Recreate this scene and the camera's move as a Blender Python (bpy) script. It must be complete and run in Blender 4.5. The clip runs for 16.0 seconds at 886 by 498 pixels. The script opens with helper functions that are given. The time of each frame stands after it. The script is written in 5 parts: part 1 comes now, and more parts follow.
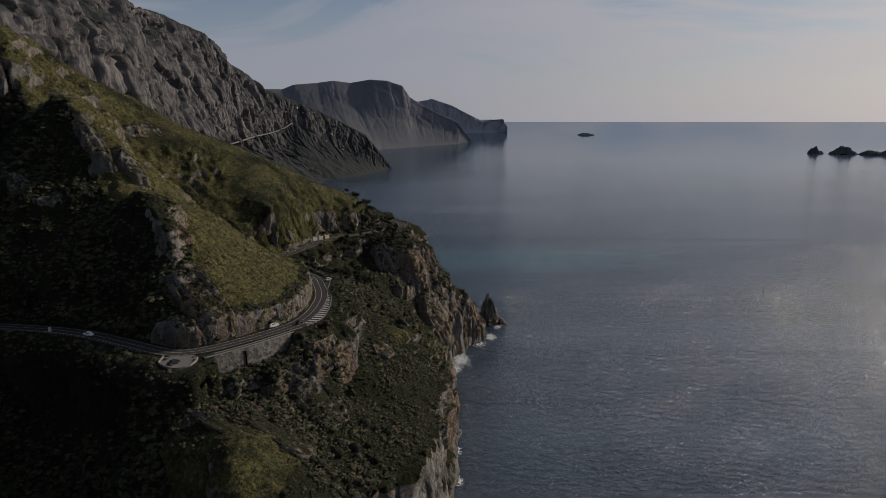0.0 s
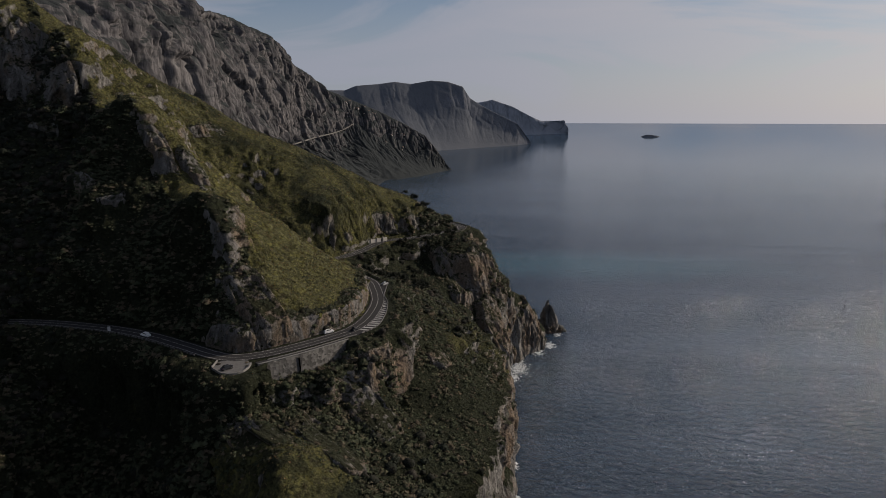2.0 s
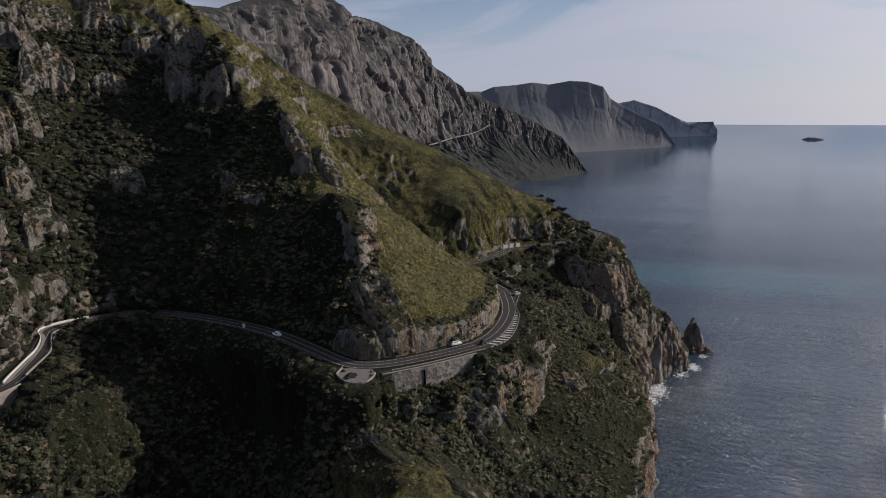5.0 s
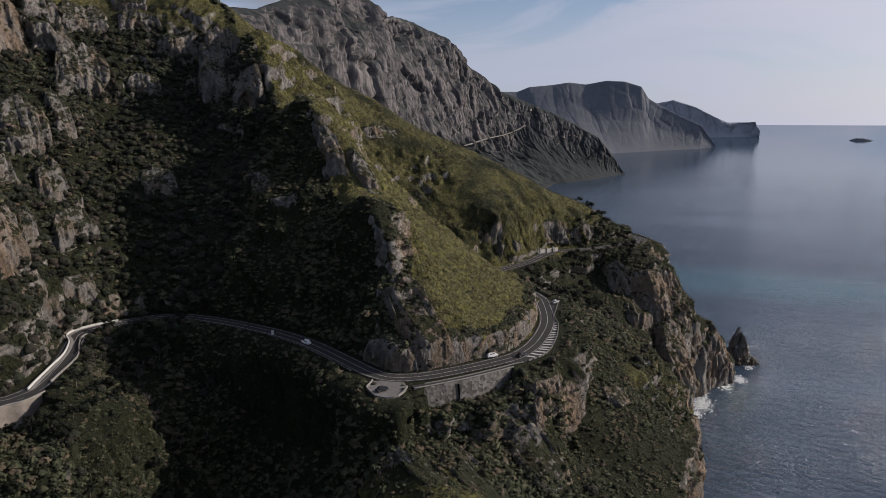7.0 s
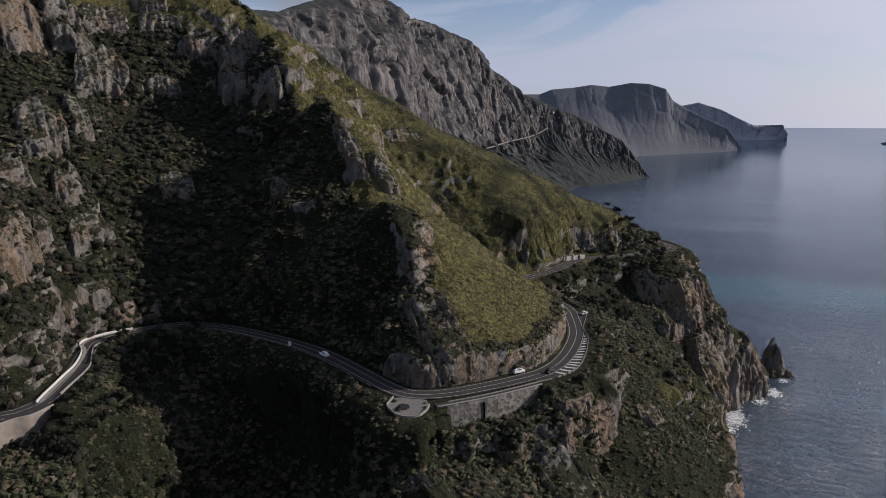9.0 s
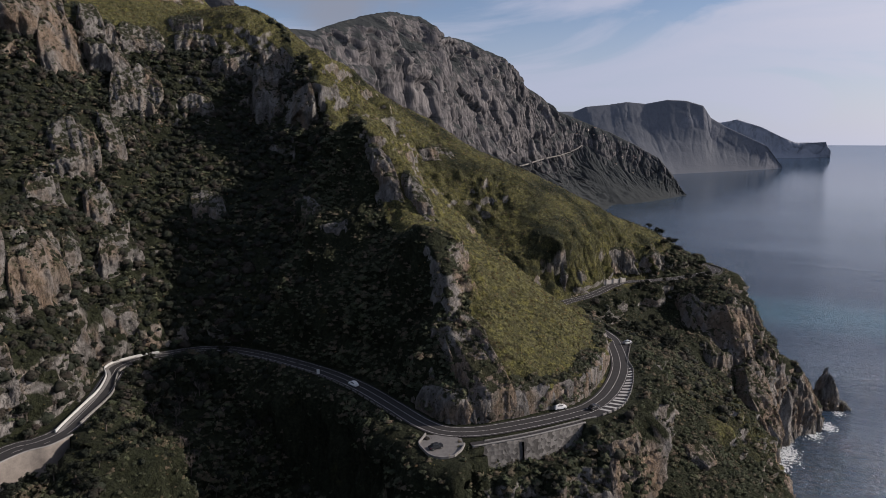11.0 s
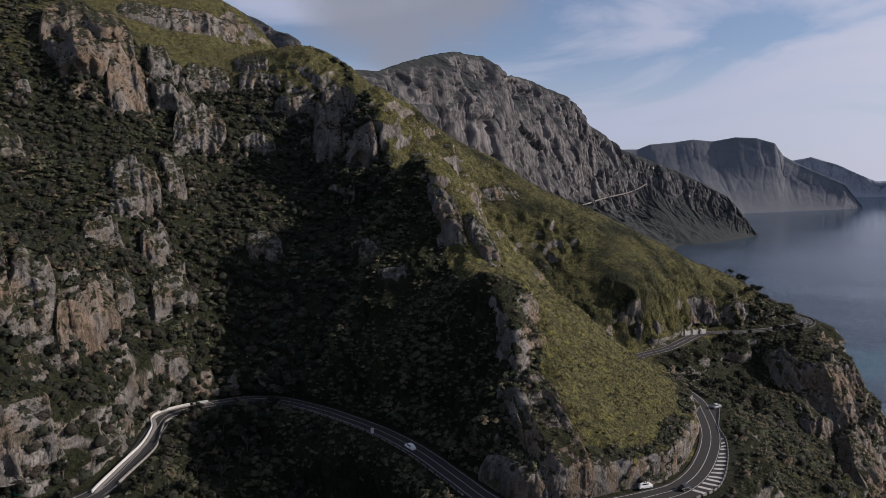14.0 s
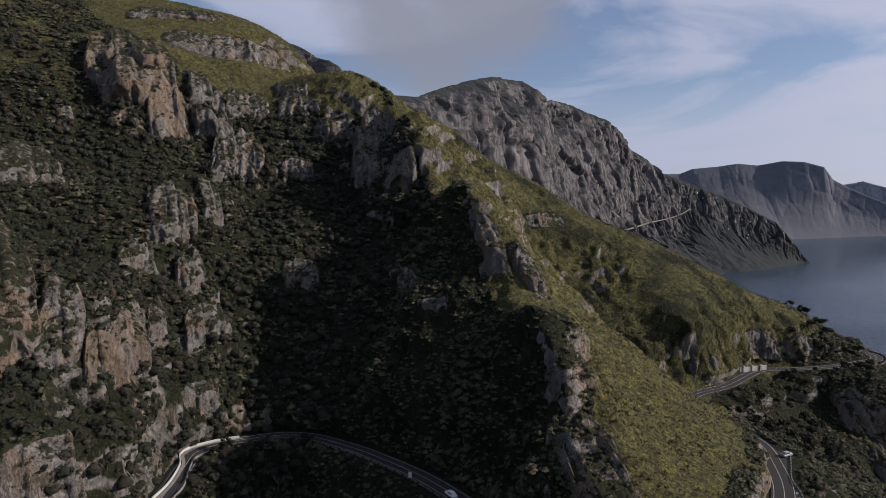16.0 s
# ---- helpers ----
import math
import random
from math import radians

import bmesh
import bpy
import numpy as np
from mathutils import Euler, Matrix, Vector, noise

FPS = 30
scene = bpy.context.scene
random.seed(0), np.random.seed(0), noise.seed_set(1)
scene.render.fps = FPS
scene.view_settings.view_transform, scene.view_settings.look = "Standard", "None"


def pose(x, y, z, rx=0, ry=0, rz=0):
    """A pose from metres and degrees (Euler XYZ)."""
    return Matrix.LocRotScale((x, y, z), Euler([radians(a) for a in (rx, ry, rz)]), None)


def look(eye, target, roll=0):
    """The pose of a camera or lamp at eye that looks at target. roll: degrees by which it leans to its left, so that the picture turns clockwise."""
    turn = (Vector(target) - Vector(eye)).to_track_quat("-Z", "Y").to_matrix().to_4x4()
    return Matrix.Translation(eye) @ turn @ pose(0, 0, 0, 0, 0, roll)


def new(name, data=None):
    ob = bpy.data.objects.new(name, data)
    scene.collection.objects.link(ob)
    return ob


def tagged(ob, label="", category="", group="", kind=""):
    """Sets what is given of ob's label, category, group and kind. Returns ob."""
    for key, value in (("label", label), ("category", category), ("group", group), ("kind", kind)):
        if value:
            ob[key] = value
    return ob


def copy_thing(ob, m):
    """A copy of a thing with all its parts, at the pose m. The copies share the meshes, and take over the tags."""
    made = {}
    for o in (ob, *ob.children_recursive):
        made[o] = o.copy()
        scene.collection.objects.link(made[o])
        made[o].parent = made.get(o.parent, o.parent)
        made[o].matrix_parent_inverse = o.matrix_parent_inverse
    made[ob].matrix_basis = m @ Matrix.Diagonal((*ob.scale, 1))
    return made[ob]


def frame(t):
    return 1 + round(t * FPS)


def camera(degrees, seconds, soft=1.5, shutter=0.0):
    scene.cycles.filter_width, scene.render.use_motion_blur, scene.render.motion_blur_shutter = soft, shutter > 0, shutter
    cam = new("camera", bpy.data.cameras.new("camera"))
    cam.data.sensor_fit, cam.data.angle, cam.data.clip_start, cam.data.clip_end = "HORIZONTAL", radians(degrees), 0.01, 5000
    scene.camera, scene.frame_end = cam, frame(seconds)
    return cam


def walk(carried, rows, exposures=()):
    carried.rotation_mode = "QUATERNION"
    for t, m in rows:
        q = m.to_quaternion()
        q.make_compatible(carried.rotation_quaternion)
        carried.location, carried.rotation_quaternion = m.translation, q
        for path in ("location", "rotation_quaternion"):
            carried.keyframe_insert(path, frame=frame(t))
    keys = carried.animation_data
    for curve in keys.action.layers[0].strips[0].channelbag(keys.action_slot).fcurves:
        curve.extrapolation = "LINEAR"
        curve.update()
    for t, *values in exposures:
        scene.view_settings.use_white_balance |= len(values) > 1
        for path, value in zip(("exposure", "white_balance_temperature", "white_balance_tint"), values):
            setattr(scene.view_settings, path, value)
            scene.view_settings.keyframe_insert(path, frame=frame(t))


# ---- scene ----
cam = camera(68.9, 16.0, soft=0.8)
METRES, EYE, TILT, LEAN, TURN = 100.0, 180.0, -11.2, 0.0, 0.0
ROWS = [
    (0.0, 0.0, 0.0, 0.0, 0.0, 0.0, -0.0),
    (0.5, -0.0046, 0.0327, 0.0052, 1.22, 0.04, -0.26),
    (1.0, -0.0102, 0.0652, 0.0108, 2.45, 0.05, -0.58),
    (1.5, -0.0142, 0.0945, 0.0175, 3.71, 0.05, -0.84),
    (2.0, -0.0197, 0.1245, 0.0227, 5.05, 0.04, -1.14),
    (2.5, -0.0244, 0.1548, 0.028, 6.75, 0.02, -1.45),
    (3.0, -0.0306, 0.1825, 0.0337, 8.45, -0.02, -1.81),
    (3.5, -0.0383, 0.2119, 0.0384, 10.16, -0.06, -2.17),
    (4.0, -0.0463, 0.2396, 0.0434, 11.93, -0.12, -2.54),
    (4.5, -0.0559, 0.2657, 0.0491, 14.22, -0.22, -3.0),
    (5.0, -0.0645, 0.2922, 0.0543, 16.63, -0.33, -3.45),
    (7.5, -0.123, 0.4266, 0.0809, 19.84, -0.5, -4.03),
    (8.0, -0.136, 0.4515, 0.086, 20.29, -0.52, -4.12),
    (10.5, -0.2091, 0.5821, 0.1193, 23.49, 0.39, -4.73),
    (11.0, -0.2251, 0.6088, 0.1266, 24.26, 0.86, -4.87),
    (11.5, -0.2418, 0.6354, 0.1338, 25.03, 1.34, -5.03),
    (12.0, -0.2589, 0.6621, 0.1407, 25.87, 1.82, -5.18),
    (12.5, -0.2768, 0.6886, 0.148, 26.75, 2.29, -5.35),
    (13.0, -0.2952, 0.7151, 0.1552, 27.63, 2.75, -5.52),
    (13.5, -0.3145, 0.7417, 0.162, 28.52, 3.21, -5.69),
    (14.0, -0.3339, 0.7681, 0.1687, 29.43, 3.66, -5.87),
    (14.5, -0.3539, 0.7941, 0.1755, 30.33, 4.12, -6.02),
    (15.0, -0.3748, 0.8199, 0.1821, 31.22, 4.57, -6.17),
    (15.5, -0.396, 0.8455, 0.1884, 32.05, 5.03, -6.31),
    (16.0, -0.4174, 0.8703, 0.1947, 32.75, 5.49, -6.42),
]
walk(cam, [(t, pose(0, 0, EYE, TILT, LEAN, TURN) @ pose(METRES * x, METRES * y, METRES * z, 90 + pitch, roll, yaw)) for t, x, y, z, yaw, pitch, roll in ROWS],
     exposures=[(0.0, -0.54, 6720, 14), (2.0, -0.42, 6660, 14), (3.5, -0.14, 6560, 15), (5.0, 0.05, 6480, 16), (7.5, 0.15, 6330, 17), (11.0, 0.19, 6270, 18), (16.0, 0.16, 6220, 19)])

# ---- world, sun, exposure ----
CLOUD_AT = (-0.50, 0.81, 0.30)
SUN_AZ, SUN_EL = 60.0, 27.5          # degrees clockwise from +y, and above the horizon

world = bpy.data.worlds.new("sky")
scene.world = world
world.use_nodes = True


def nodes_of(tree):
    tree.nodes.clear()
    return tree.nodes, tree.links


def build_world():
    n, l = nodes_of(world.node_tree)
    out = n.new("ShaderNodeOutputWorld")
    bg = n.new("ShaderNodeBackground")
    bg.inputs["Strength"].default_value = 0.079
    sky = n.new("ShaderNodeTexSky")
    sky.sky_type = "NISHITA"
    sky.sun_disc = False
    sky.sun_elevation = radians(SUN_EL)
    sky.sun_rotation = radians(SUN_AZ)
    sky.air_density, sky.dust_density, sky.ozone_density = 1.0, 0.6, 3.0
    # a high thin veil of cloud with blue gaps, haze along the horizon, brighter towards the sun
    co = n.new("ShaderNodeTexCoord").outputs["Generated"]

    def math_node(op, a, b=0.0, clamp=False):
        m = n.new("ShaderNodeMath")
        m.operation, m.use_clamp = op, clamp
        for i, v in enumerate((a, b)):
            if isinstance(v, (int, float)):
                m.inputs[i].default_value = v
            else:
                l.new(v, m.inputs[i])
        return m.outputs[0]

    def veil(scale, stretch, turn, detail, distort):
        mp = n.new("ShaderNodeMapping")
        mp.inputs["Scale"].default_value = stretch
        mp.inputs["Rotation"].default_value = [radians(v) for v in turn]
        t = n.new("ShaderNodeTexNoise")
        t.inputs["Scale"].default_value, t.inputs["Detail"].default_value = scale, detail
        t.inputs["Roughness"].default_value, t.inputs["Distortion"].default_value = 0.52, distort
        l.new(co, mp.inputs["Vector"])
        l.new(mp.outputs[0], t.inputs["Vector"])
        return t.outputs["Fac"]

    def ramp(fac, *stops):
        r = n.new("ShaderNodeValToRGB")
        e = r.color_ramp.elements
        while len(e) < len(stops):
            e.new(0.5)
        for el, (p, c) in zip(e, stops):
            el.position = p
            el.color = (*c, 1) if isinstance(c, tuple) else (c, c, c, 1)
        l.new(fac, r.inputs["Fac"])
        return r.outputs["Color"]

    def blend(fac, a, b):
        m = n.new("ShaderNodeMix")
        m.data_type = "RGBA"
        for key, v in (("Factor", fac), ("A", a), ("B", b)):
            if isinstance(v, tuple):
                m.inputs[key].default_value = (*v, 1)
            else:
                l.new(v, m.inputs[key])
        return m.outputs["Result"]

    def towards(d):
        v = n.new("ShaderNodeVectorMath")
        v.operation = "DOT_PRODUCT"
        v.inputs[1].default_value = d
        l.new(co, v.inputs[0])
        return v.outputs["Value"]

    up = n.new("ShaderNodeSeparateXYZ")
    l.new(co, up.inputs[0])
    thin = ramp(veil(1.5, (1.4, 1.4, 6.0), (10, -16, 0), 8, 0.8), (0.41, 0.15), (0.53, 0.82), (0.64, 0.95))
    haze = ramp(up.outputs["Z"], (0.0, 0.97), (0.10, 0.55), (0.22, 0.0))
    thin = math_node("MULTIPLY", thin, ramp(up.outputs["Z"], (0.28, 1.0), (0.62, 0.68)))
    cover = math_node("MAXIMUM", thin, haze)
    azimuth = radians(SUN_AZ)
    glow = math_node("POWER", math_node("MAXIMUM", towards((math.sin(azimuth) * 0.95, math.cos(azimuth) * 0.95, 0.31)), 0.0), 3.0)
    tone = blend(glow, (4.9, 5.4, 6.5), (11.2, 10.6, 10.2))
    c = blend(cover, sky.outputs["Color"], tone)
    # one grey heap of cloud over the mountain
    lump = math_node("ADD", towards(CLOUD_AT), math_node("MULTIPLY", math_node("SUBTRACT", veil(5.0, (1, 1, 1.6), (0, 0, 0), 7, 0.3), 0.5), 0.045))
    c = blend(ramp(lump, (0.982, 0.0), (0.994, 0.9)), c, (3.0, 3.25, 3.7))
    l.new(c, bg.inputs["Color"])
    l.new(bg.outputs["Background"], out.inputs["Surface"])


build_world()
sun_data = bpy.data.lights.new("sun", "SUN")
sun_data.energy, sun_data.angle, sun_data.color = 5.0, radians(1.0), (1.0, 0.90, 0.76)
sun = new("sun", sun_data)
SUN_DIR = Vector((math.sin(radians(SUN_AZ)) * math.cos(radians(SUN_EL)), math.cos(radians(SUN_AZ)) * math.cos(radians(SUN_EL)), math.sin(radians(SUN_EL))))
sun.matrix_world = look(SUN_DIR * 900, (0, 0, 0))


# ---- materials ----
class Mat:
    """A small writer of node materials."""

    def __init__(self, name, rough=0.8, spec=0.3):
        self.m = bpy.data.materials.new(name)
        self.m.use_nodes = True
        self.n, self.l = nodes_of(self.m.node_tree)
        self.out = self.n.new("ShaderNodeOutputMaterial")
        self.b = self.n.new("ShaderNodeBsdfPrincipled")
        self.b.inputs["Roughness"].default_value = rough
        self.b.inputs["Specular IOR Level"].default_value = spec
        self.l.new(self.b.outputs[0], self.out.inputs[0])
        self.co = self.n.new("ShaderNodeTexCoord").outputs["Object"]

    def noise(self, scale, detail=4, rough=0.55, stretch=(1, 1, 1), distort=0.0, turn=0.0):
        mp = self.n.new("ShaderNodeMapping")
        mp.inputs["Scale"].default_value = stretch
        mp.inputs["Rotation"].default_value = (0, 0, radians(turn))
        t = self.n.new("ShaderNodeTexNoise")
        t.inputs["Scale"].default_value, t.inputs["Detail"].default_value = scale, detail
        t.inputs["Roughness"].default_value, t.inputs["Distortion"].default_value = rough, distort
        self.l.new(self.co, mp.inputs["Vector"])
        self.l.new(mp.outputs[0], t.inputs["Vector"])
        return t.outputs["Fac"]

    def ramp(self, fac, *stops):
        r = self.n.new("ShaderNodeValToRGB")
        e = r.color_ramp.elements
        while len(e) < len(stops):
            e.new(0.5)
        for el, (p, c) in zip(e, stops):
            el.position = p
            el.color = (*c, 1) if isinstance(c, tuple) else (c, c, c, 1)
        self.l.new(fac, r.inputs["Fac"])
        return r.outputs["Color"]

    def mix(self, fac, a, b):
        m = self.n.new("ShaderNodeMix")
        m.data_type = "RGBA"
        for key, v in (("Factor", fac), ("A", a), ("B", b)):
            if isinstance(v, tuple):
                m.inputs[key].default_value = (*v, 1)
            elif isinstance(v, (int, float)):
                m.inputs[key].default_value = v
            else:
                self.l.new(v, m.inputs[key])
        return m.outputs["Result"]

    def math(self, op, a, b=0.0):
        m = self.n.new("ShaderNodeMath")
        m.operation = op
        for i, v in enumerate((a, b)):
            if isinstance(v, (int, float)):
                m.inputs[i].default_value = v
            else:
                self.l.new(v, m.inputs[i])
        return m.outputs[0]

    def normal_z(self):
        g = self.n.new("ShaderNodeNewGeometry")
        s = self.n.new("ShaderNodeSeparateXYZ")
        self.l.new(g.outputs["Normal"], s.inputs[0])
        return s.outputs["Z"]

    def island(self):
        return self.n.new("ShaderNodeNewGeometry").outputs["Random Per Island"]

    def height(self):
        s = self.n.new("ShaderNodeSeparateXYZ")
        self.l.new(self.co, s.inputs[0])
        return s.outputs["Z"]

    def bump(self, fac, strength, dist):
        b = self.n.new("ShaderNodeBump")
        b.inputs["Strength"].default_value, b.inputs["Distance"].default_value = strength, dist
        self.l.new(fac, b.inputs["Height"])
        self.l.new(b.outputs[0], self.b.inputs["Normal"])
        return b

    def color(self, c):
        if isinstance(c, tuple):
            self.b.inputs["Base Color"].default_value = (*c, 1)
        else:
            self.l.new(c, self.b.inputs["Base Color"])
        return self


def rock_colour(m, size=1.0, warmth=(0.50, 0.66)):
    """Grey limestone with dark weathered streaks, pale orange broken faces and thin dark cracks."""
    streak = m.noise(0.20 / size, 7, 0.64, (1, 1, 0.24), 0.6)
    fine = m.noise(1.3 / size, 6, 0.66, (1, 1, 0.5))
    big = m.noise(0.06 / size, 4, 0.55, (1, 1, 0.6))
    grey = m.ramp(streak, (0.32, (0.065, 0.061, 0.058)), (0.46, (0.167, 0.158, 0.148)), (0.64, (0.272, 0.259, 0.240)))
    warm = m.ramp(fine, (0.30, (0.136, 0.094, 0.061)), (0.68, (0.314, 0.222, 0.146)))
    c = m.mix(m.ramp(big, (warmth[0], 0.0), (warmth[1], 0.8)), grey, warm)
    c = m.mix(m.ramp(streak, (0.30, 0.6), (0.42, 0.0)), c, (0.048, 0.045, 0.042))
    seam = m.math("ABSOLUTE", m.math("SUBTRACT", m.noise(0.30 / size, 7, 0.7, (1, 1, 0.35), 0.8), 0.5))
    c = m.mix(m.ramp(seam, (0.004, 0.6), (0.016, 0.0)), c, (0.037, 0.034, 0.031))
    crack = m.noise(0.9 / size, 8, 0.72, (1, 1, 0.5), 0.6)
    c = m.mix(m.ramp(crack, (0.34, 0.6), (0.43, 0.0)), c, (0.041, 0.039, 0.034))
    moss = m.noise(0.12 / size, 5, 0.6)
    c = m.mix(m.ramp(m.math("ADD", moss, m.math("MULTIPLY", m.math("SUBTRACT", crack, 0.5), 0.5)), (0.56, 0.0), (0.66, 0.55)), c, (0.058, 0.060, 0.034))
    pale = m.noise(1.6 / size, 6, 0.7, (1, 1, 0.6))
    c = m.mix(m.ramp(pale, (0.52, 0.0), (0.68, 0.5)), c, (0.353, 0.337, 0.309))
    return c, m.math("ADD", m.math("ADD", fine, m.math("MULTIPLY", crack, 1.5)), m.ramp(seam, (0.0, 0.0), (0.03, 0.6))), streak


def hill_material():
    m = Mat("hillside", 0.95, 0.1)
    rock, fine, streak = rock_colour(m)
    patch = m.noise(0.05, 5, 0.6)
    tuft = m.noise(0.9, 4, 0.65)
    grass = m.ramp(tuft, (0.32, (0.02445, 0.02715, 0.01358)), (0.52, (0.080, 0.078, 0.033)), (0.72, (0.155, 0.143, 0.062)))
    scrub = m.ramp(tuft, (0.3, (0.0096, 0.012, 0.00736)), (0.7, (0.0336, 0.0376, 0.02)))
    mottle = m.noise(0.38, 5, 0.66, (1, 1, 1), 0.4)
    grass = m.mix(m.ramp(mottle, (0.36, 0.6), (0.46, 0.0)), grass, (0.0544, 0.0432, 0.0304))
    grass = m.mix(m.ramp(mottle, (0.53, 0.0), (0.64, 0.75)), grass, (0.1625, 0.1525, 0.04625))
    att = m.n.new("ShaderNodeAttribute")
    att.attribute_name = "grass"
    cover = m.math("ADD", att.outputs["Fac"], m.math("MULTIPLY", m.math("SUBTRACT", patch, 0.5), 1.4))
    green = m.mix(m.ramp(cover, (0.35, 0.0), (0.6, 1.0)), scrub, grass)
    steep = m.math("ADD", m.normal_z(), m.math("MULTIPLY", m.math("SUBTRACT", streak, 0.5), 0.7))
    rough_ground = m.n.new("ShaderNodeAttribute")
    rough_ground.attribute_name = "bare"
    steep = m.math("ADD", steep, m.math("MULTIPLY", m.math("SUBTRACT", 1.0, rough_ground.outputs["Fac"]), 0.8))
    c = m.mix(m.ramp(steep, (0.33, 0.0), (0.46, 1.0)), rock, green)
    m.color(c)
    m.bump(m.math("ADD", m.math("MULTIPLY", tuft, 0.6), fine), 0.9, 0.9)
    return m.m


def crag_material(name, warmth):
    m = Mat(name, 0.9, 0.15)
    rock, fine, streak = rock_colour(m, 0.7, warmth)
    plant = m.noise(0.35, 5, 0.65)
    top = m.math("ADD", m.normal_z(), m.math("MULTIPLY", m.math("SUBTRACT", plant, 0.5), 1.9))
    m.color(m.mix(m.ramp(top, (0.66, 0.0), (0.78, 0.95)), rock, (0.028, 0.032, 0.014)))
    m.bump(m.math("ADD", fine, streak), 1.0, 1.0)
    return m.m


def leaf_material(name, dark, light, scale=1.2):
    m = Mat(name, 0.85, 0.15)
    f = m.noise(scale, 5, 0.7)
    a = m.ramp(f, (0.3, dark), (0.7, light))
    c = m.mix(m.ramp(m.island(), (0.0, 0.0), (1.0, 0.5)), a, tuple(0.55 * v for v in light))
    dry = (light[0] * 1.25, light[1] * 0.85, light[2] * 1.1)
    pale = tuple(1.5 * v for v in light)
    c = m.mix(m.ramp(m.noise(0.17, 4, 0.65), (0.50, 0.0), (0.62, 0.85)), c, dry)
    own = m.n.new("ShaderNodeAttribute")
    own.attribute_name = "tone"
    own = own.outputs["Fac"]
    c = m.mix(m.ramp(own, (0.0, 0.75), (0.3, 0.0)), c, tuple(0.4 * v for v in light))
    c = m.mix(m.ramp(own, (0.80, 0.0), (0.97, 0.65)), c, (light[0] * 1.8, light[1] * 1.2, light[2] * 1.55))
    c = m.mix(m.ramp(m.noise(0.23, 4, 0.6, (1, 1, 1), 0.3), (0.56, 0.0), (0.70, 0.7)), c, pale)
    m.color(c)
    m.bump(m.noise(3.0, 4, 0.7), 1.0, 0.5)
    return m.m


def plain(name, c, rough=0.7, spec=0.3, vary=0.35, scale=1.5, metal=0.0):
    """A painted or worn surface with some variation."""
    m = Mat(name, rough, spec)
    c = tuple(min(1.15 * v, 0.8) for v in c)
    f = m.noise(scale, 5, 0.6)
    g = m.noise(scale * 9, 3, 0.6)
    k = m.math("ADD", m.math("MULTIPLY", f, 0.7), m.math("MULTIPLY", g, 0.3))
    m.color(m.ramp(k, (0.3, tuple(v * (1 - vary) for v in c)), (0.7, c)))
    m.b.inputs["Metallic"].default_value = metal
    m.bump(g, 0.3, 0.02)
    return m.m


def far_material(name, lo, hi, green, size, deep=14.0, woods=0.0, streaked=0.16):
    m = Mat(name, 1.0, 0.0)
    s = m.noise(0.02 / size, 8, 0.64, (1, 1, streaked), 0.5)
    p = m.noise(0.012 / size, 5, 0.6)
    rock = m.ramp(s, (0.32, lo), (0.66, hi))
    steep = m.math("ADD", m.normal_z(), m.math("MULTIPLY", m.math("SUBTRACT", p, 0.5), 0.9))
    crack = m.noise(0.075 / size, 8, 0.7, (1, 1, 0.22), 0.6)
    rock = m.mix(m.ramp(crack, (0.38, 0.6), (0.48, 0.0)), rock, tuple(0.6 * v for v in lo))
    ledge = m.noise(0.03 / size, 5, 0.6, (0.35, 0.35, 2.2))
    rock = m.mix(m.ramp(ledge, (0.54, 0.0), (0.66, 0.7)), rock, green)
    c = m.mix(m.ramp(steep, (0.42, 0.0), (0.6, 1.0)), rock, green)
    if woods:
        belt = m.math("ADD", m.math("DIVIDE", m.height(), woods), m.math("MULTIPLY", m.math("SUBTRACT", m.noise(0.016, 6, 0.65, (1, 1, 0.5)), 0.5), 2.2))
        c = m.mix(m.ramp(belt, (0.35, 0.85), (0.75, 0.0)), c, green)
    m.color(c)
    m.bump(m.math("ADD", s, m.math("MULTIPLY", crack, 0.45)), 1.0, deep * size)
    return m.m


